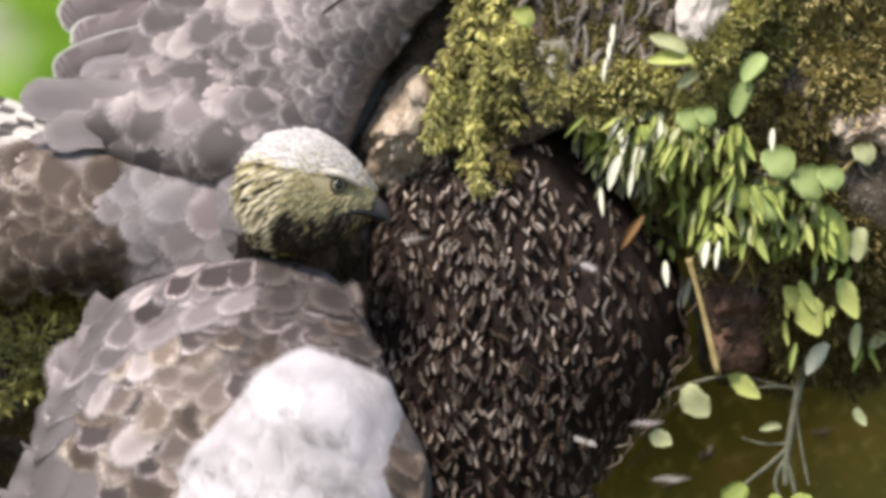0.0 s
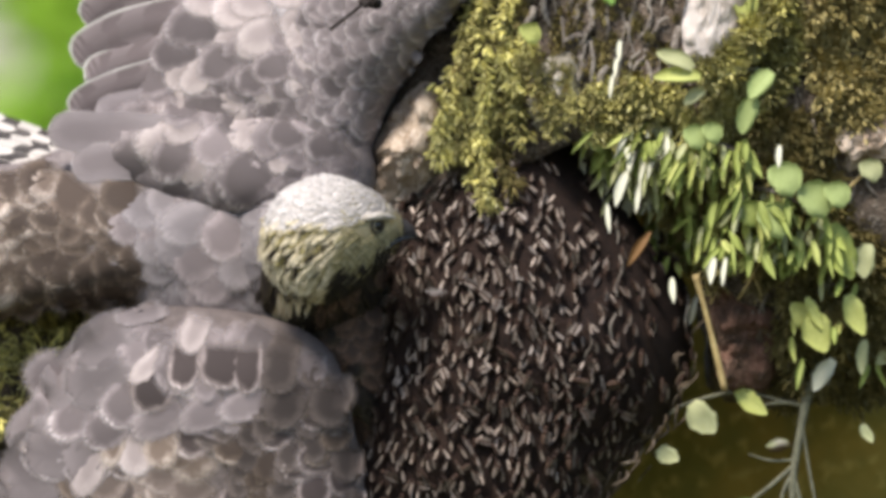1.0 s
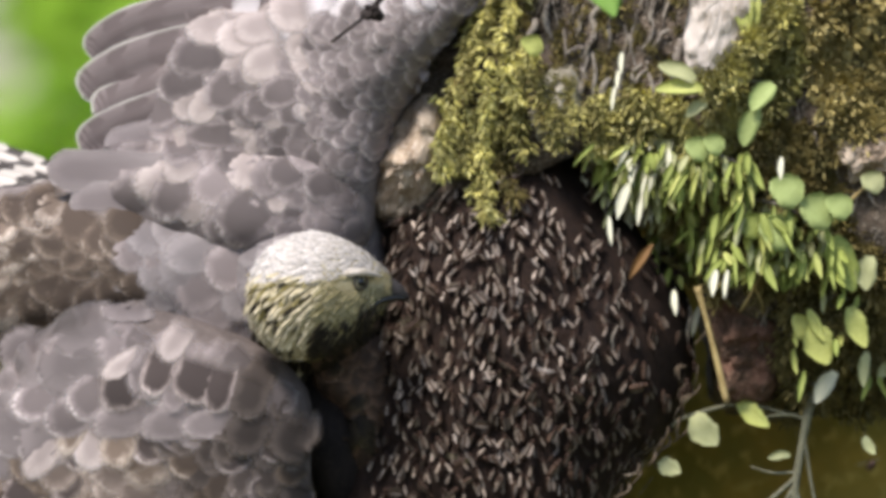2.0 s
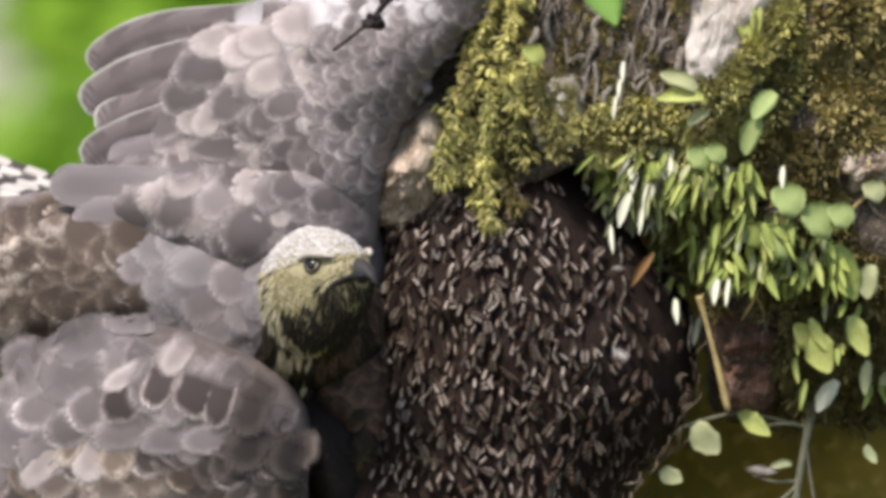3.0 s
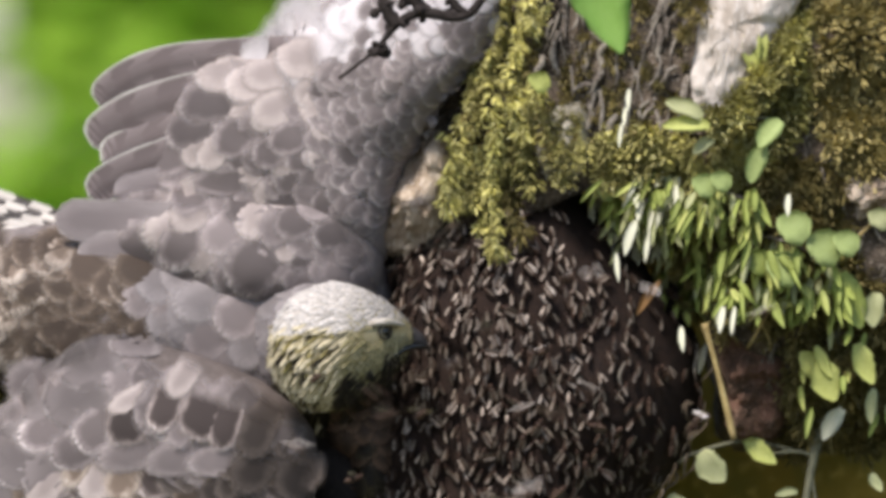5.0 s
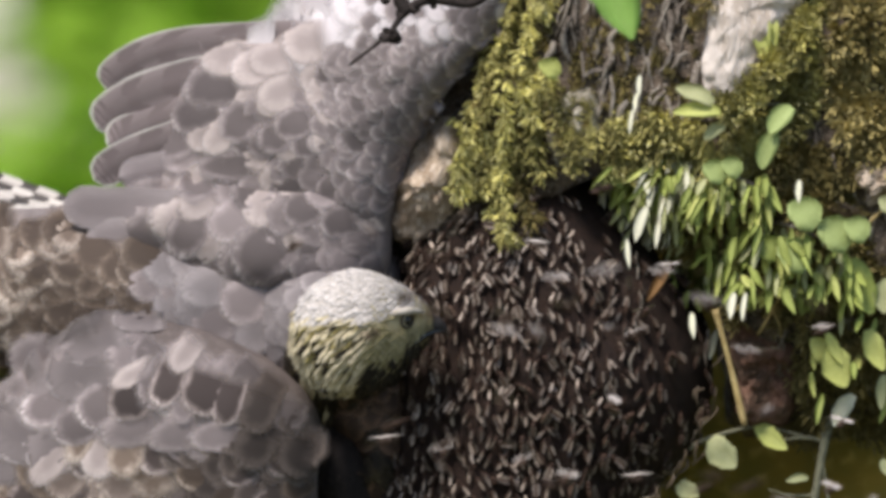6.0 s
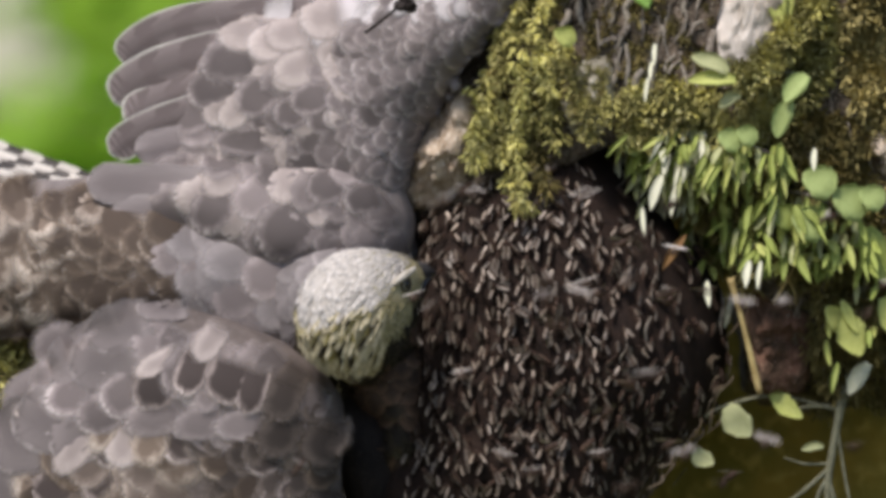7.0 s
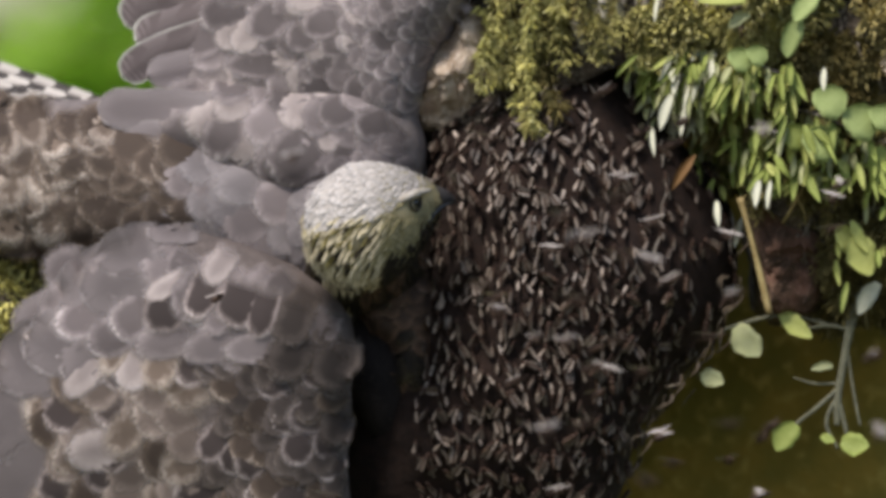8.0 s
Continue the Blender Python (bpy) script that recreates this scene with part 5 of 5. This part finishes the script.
# ---- distance ----
rng.seed(21)
def far_tree(x, y, label, spots, count):
    t = empty("far_tree", (x, y, 0.0), label, "tree", "trees behind")
    bm = bmesh.new()
    tube(bm, [(0, 0, -0.1), (0.1, 0, 2), (0.0, 0.1, 4.5), (0.1, 0, 8)], [0.22, 0.18, 0.14, 0.05], 14, 24, 0.3)
    part("trunk", bm, M_BARK, t)
    for s in range(5):
        bm = bmesh.new()
        a = s * 1.3
        tube(bm, [(0.05, 0.05, 3 + s * 0.7), (0.8 * math.cos(a), 0.8 * math.sin(a), 3.6 + s * 0.7), (1.8 * math.cos(a), 1.8 * math.sin(a), 4.4 + s * 0.8)], [0.08, 0.05, 0.015], 8, 10, 0.2)
        part("limb", bm, M_BARK, t)
    base = bmesh.new()
    row = [base.verts.new(p) for p in ((0, 0, 0), (0.3, 0.35, 0.08), (0.22, 0.75, 0.04), (0, 1, -0.08), (-0.22, 0.75, 0.04), (-0.3, 0.35, 0.08))]
    base.faces.new(row[:4])
    base.faces.new([row[0], *row[3:]])
    ms = []
    for _ in range(count):
        cx, cy, cz, r = rng.choice(spots)
        d = Vector((rng.gauss(0, 1), rng.gauss(0, 1), rng.gauss(0, 0.8))) * r * 0.6
        k = rng.uniform(0.09, 0.2)
        ms.append(Matrix.LocRotScale(Vector((cx, cy, cz)) + d, Euler((rng.uniform(-1.2, 0.4), rng.uniform(-0.6, 0.6), rng.uniform(0, 6.3))), (k, k, k)))
    tagged(join("crown", base, ms, [M_LEAF_FAR], t, "sunlit light green leaves"), kind="stuff")
    return t


sunlit = far_tree(0.6, 12.0, "sunlit broad-leaved tree far behind", [(-1.17 + 0.158 * (k % 12) + rng.uniform(-0.06, 0.06), rng.uniform(-0.8, 0.8), 4.4 + 0.2 * (k // 12) + rng.uniform(-0.1, 0.1), 0.15 if k % 12 == 0 else 0.24) for k in range(156)], 18000)
bm = bmesh.new()
tube(bm, [(0.05, 0.05, 4.7), (-0.6, -0.3, 4.98), (-1.2, -0.6, 5.14), (-1.75, -0.7, 5.2)], [0.05, 0.04, 0.032, 0.02], 10, 16, 0.3)
part("limb", bm, M_BARK_TAN, sunlit, "bare tan limb")
far_tree(4.5, 13.5, "tall green tree far behind", [(rng.uniform(-2.4, 2.4), rng.uniform(-1.5, 1.5), rng.uniform(2.5, 8.5), 0.9) for _ in range(40)], 6000)


# ---- movement ----
def shift(dx, dy, dd=0.0):
    return Vector((dx * UNIT, dd, -dy * UNIT))


def motions():
    settle = [(0.0, -20, -55), (0.5, -6, -42), (1.0, -5, -44), (1.5, -4, -27), (3.0, 0, -2), (3.5, 0, 0), (4.0, 2, 0), (5.5, -5, 15), (6.0, -8, 10), (6.5, 0, 18), (7.0, 2, 23), (7.5, 7, 31), (8.0, 6, 32)]
    walk(bird, [(t, Matrix.Translation(BASE + shift(x, y))) for t, x, y in settle])
    seat = body.matrix_basis.translation.copy()
    walk(body, [(t, Matrix.Translation(seat) @ pose(0, 0, 0, 0, a, 0)) for t, a in ((0.0, -4), (0.5, -3.5), (1.5, -2), (3.0, 0), (3.5, 0), (5.5, 1), (7.0, 2.5), (8.0, 3.5))])
    yoke = shoulder.matrix_basis.translation.copy()
    walk(shoulder, [(t, Matrix.Translation(yoke + shift(x, y))) for t, x, y in ((0.0, -16, -30), (0.5, 4, -12), (1.0, 6, -13), (1.5, -2, -3), (3.0, -2, 3), (3.5, 0, 0), (4.0, 0, -3), (5.5, -2, 4), (6.5, 4, 5), (7.5, 6, 7), (8.0, 4, 7))])
    home = wing_up.matrix_basis.translation.copy()
    up = [(0.0, -10, 13, 6, -5), (0.5, -12, 17, 4, -2), (1.0, -9, 13, 3, 0), (1.5, 0, 4, 1, 0), (3.0, 2, -2, 0, 0), (3.5, 0, 0, 0, 0), (5.5, 4, -6, 0, 0), (6.5, -5, -6, 1, 0), (7.5, -9, -7, 1, 0), (8.0, -8, -8, 1, 0)]
    walk(wing_up, [(t, Matrix.Translation(home + shift(x, y)) @ pose(0, 0, 0, rx, ry, 0)) for t, x, y, ry, rx in up])
    home2 = wing_low.matrix_basis.translation.copy()
    low = [(0.0, 85, -34, -26, -38), (0.1, 92, -28, -27, -36), (0.2, 100, -18, -29, -31), (0.3, 100, -8, -29, -25), (0.4, 85, 0, -26, -18), (0.5, 60, 4, -21, -12), (0.6, 56, 5, -20, -8), (0.7, 48, 6, -17, -5), (0.8, 45, 8, -16, -3), (1.0, 40, 10, -14, -1), (1.5, 8, 0, -6, 0), (3.0, -5, 7, 0, 0),
           (3.5, 0, 0, 0, 0), (4.0, 0, -11, 0, 0), (5.5, -6, -24, 0, 0), (6.0, -9, -35, 0, 0), (6.5, -7, -27, 0, 0), (7.0, -4, -12, 0, 0), (7.5, -6, -11, 0, 0), (8.0, -7, -15, 0, 0)]
    walk(wing_low, [(t, Matrix.Translation(home2 + shift(x, y)) @ pose(0, 0, 0, rx, ry, 0)) for t, x, y, ry, rx in low])
    home4 = lining.matrix_basis.translation.copy()
    sweep = [(0.0, 195, -380, -12, -0.075), (0.1, 205, -310, -12, -0.075), (0.2, 210, -200, -10, -0.07), (0.3, 190, -90, -8, -0.06), (0.4, 130, 0, -5, -0.05), (0.6, 60, 60, 0, -0.02), (1.0, 0, 60, 0, 0), (3.5, 0, 60, 0, 0), (8.0, 0, 60, 0, 0)]
    walk(lining, [(t, Matrix.Translation(home4 + shift(x, y, dd)) @ pose(0, 0, 0, 0, ry, 0)) for t, x, y, ry, dd in sweep])
    # Head: place on the plan, turn to the camera, nose up, crown to the camera.
    nod = [(0.0, 555, 432, -10, -14, 0), (0.5, 572, 462, -4, -10, 4), (1.0, 588, 482, 18, 4, 14), (1.2, 566, 504, 32, 22, 14), (1.5, 560, 522, 24, 8, 14), (1.7, 558, 540, 15, 4, 12),
           (2.3, 566, 560, 8, 0, 10), (2.8, 560, 555, 0, 2, 10), (3.0, 564, 536, -54, 12, 2), (3.2, 574, 541, -48, 13, 0), (3.5, 575, 539, -48, 13, 0), (4.0, 575, 534, -50, 12, 0), (4.2, 579, 538, -46, 12, 0),
           (4.8, 586, 580, 8, 2, 8), (5.3, 604, 588, 18, 8, 12), (5.5, 632, 588, 22, 14, 14), (5.7, 626, 582, 24, 10, 16), (5.9, 608, 586, 20, 6, 15), (6.1, 602, 591, 18, 4, 15), (6.3, 582, 606, 34, 34, 16),
           (6.5, 586, 592, 14, 0, 13), (6.7, 588, 592, 14, 2, 13), (6.9, 582, 606, 33, 34, 16), (7.1, 578, 602, 25, 20, 14), (7.3, 576, 612, 22, 18, 14), (7.5, 574, 604, 20, 16, 14), (8.0, 580, 592, 20, 18, 15)]
    home3 = neck.matrix_basis.translation.copy()
    walk(neck, [(t, Matrix.Translation(home3 + shift(x, y))) for t, x, y in ((0.0, -5, -40), (0.5, 0, -25), (1.0, 10, -20), (1.5, -5, -8), (3.0, 0, 0), (3.5, 0, 0), (4.2, 0, 0), (5.5, 25, 5), (6.5, 8, 8), (8.0, 0, 8))])
    back = {t: (x, y) for t, x, y in settle}
    times = sorted(back)
    rows = []
    for t, x, y, yaw, nose, roll in nod:
        bx, by = np.interp(t, times, [back[k][0] for k in times]), np.interp(t, times, [back[k][1] for k in times])
        rows.append((t, Matrix.Translation(at(x - bx, y - by, -0.055) - BASE) @ pose(0, 0, 0, 0, 0, yaw) @ pose(0, 0, 0, 0, -nose, 0) @ pose(0, 0, 0, roll, 0, 0)))
    walk(head, rows)
    dice = random.Random(11)
    for crowd, c in CROWDS:
        walk(crowd, [(t * 0.4, Matrix.Translation(c + Vector((dice.uniform(-1, 1) * 0.0011, dice.uniform(-1, 1) * 0.0004, dice.uniform(-1, 1) * 0.0011))) @ pose(0, 0, 0, 0, dice.uniform(-0.5, 0.5), 0)) for t in range(21)])
    for ob, m in CRAWLERS:
        rows, x, y, a = [], 0.0, 0.0, 0.0
        pace = dice.choice((0.4, 1.0, 2.2))
        for t in range(17):
            rows.append((t * 0.5, m @ Matrix.Translation((x, y, 0)) @ pose(0, 0, 0, 0, 0, a)))
            x = max(-0.009, min(0.009, x + dice.gauss(0, 0.0012) * pace))
            y = max(-0.012, min(0.012, y + dice.gauss(0, 0.002) * pace))
            a = max(-50, min(50, a + dice.gauss(0, 12) * pace))
        walk(ob, rows)
    for k, ob in enumerate(FLIERS):
        cx, cy = dice.uniform(700, 1350), dice.uniform(450, 1080)
        rx, ry, w, f = dice.uniform(180, 420), dice.uniform(40, 160), dice.choice((-1, 1)) * dice.uniform(3.5, 7.0), dice.uniform(0, 6.3)
        deep, rows = dice.choice((-0.11, -0.14, -0.2, -0.35, -0.6)), []
        for t in range(81):
            a = f + w * t * 0.1
            below = 0 if k < 7 else 900 * min(1.0, max(0.0, (6.3 - 0.03 * k - t * 0.1) / 1.3))
            p = at(cx + rx * math.sin(a) + 25 * math.sin(2.7 * a), cy + below + ry * math.sin(1.6 * a + k) + 12 * math.cos(3.3 * a), deep + 0.02 * math.cos(a))
            rows.append((t * 0.1, Matrix.Translation(p) @ pose(0, 0, 0, 20, 15 * math.sin(a), -90 + 70 * math.sin(a * 0.5 + k))))
        walk(ob, rows)


motions()
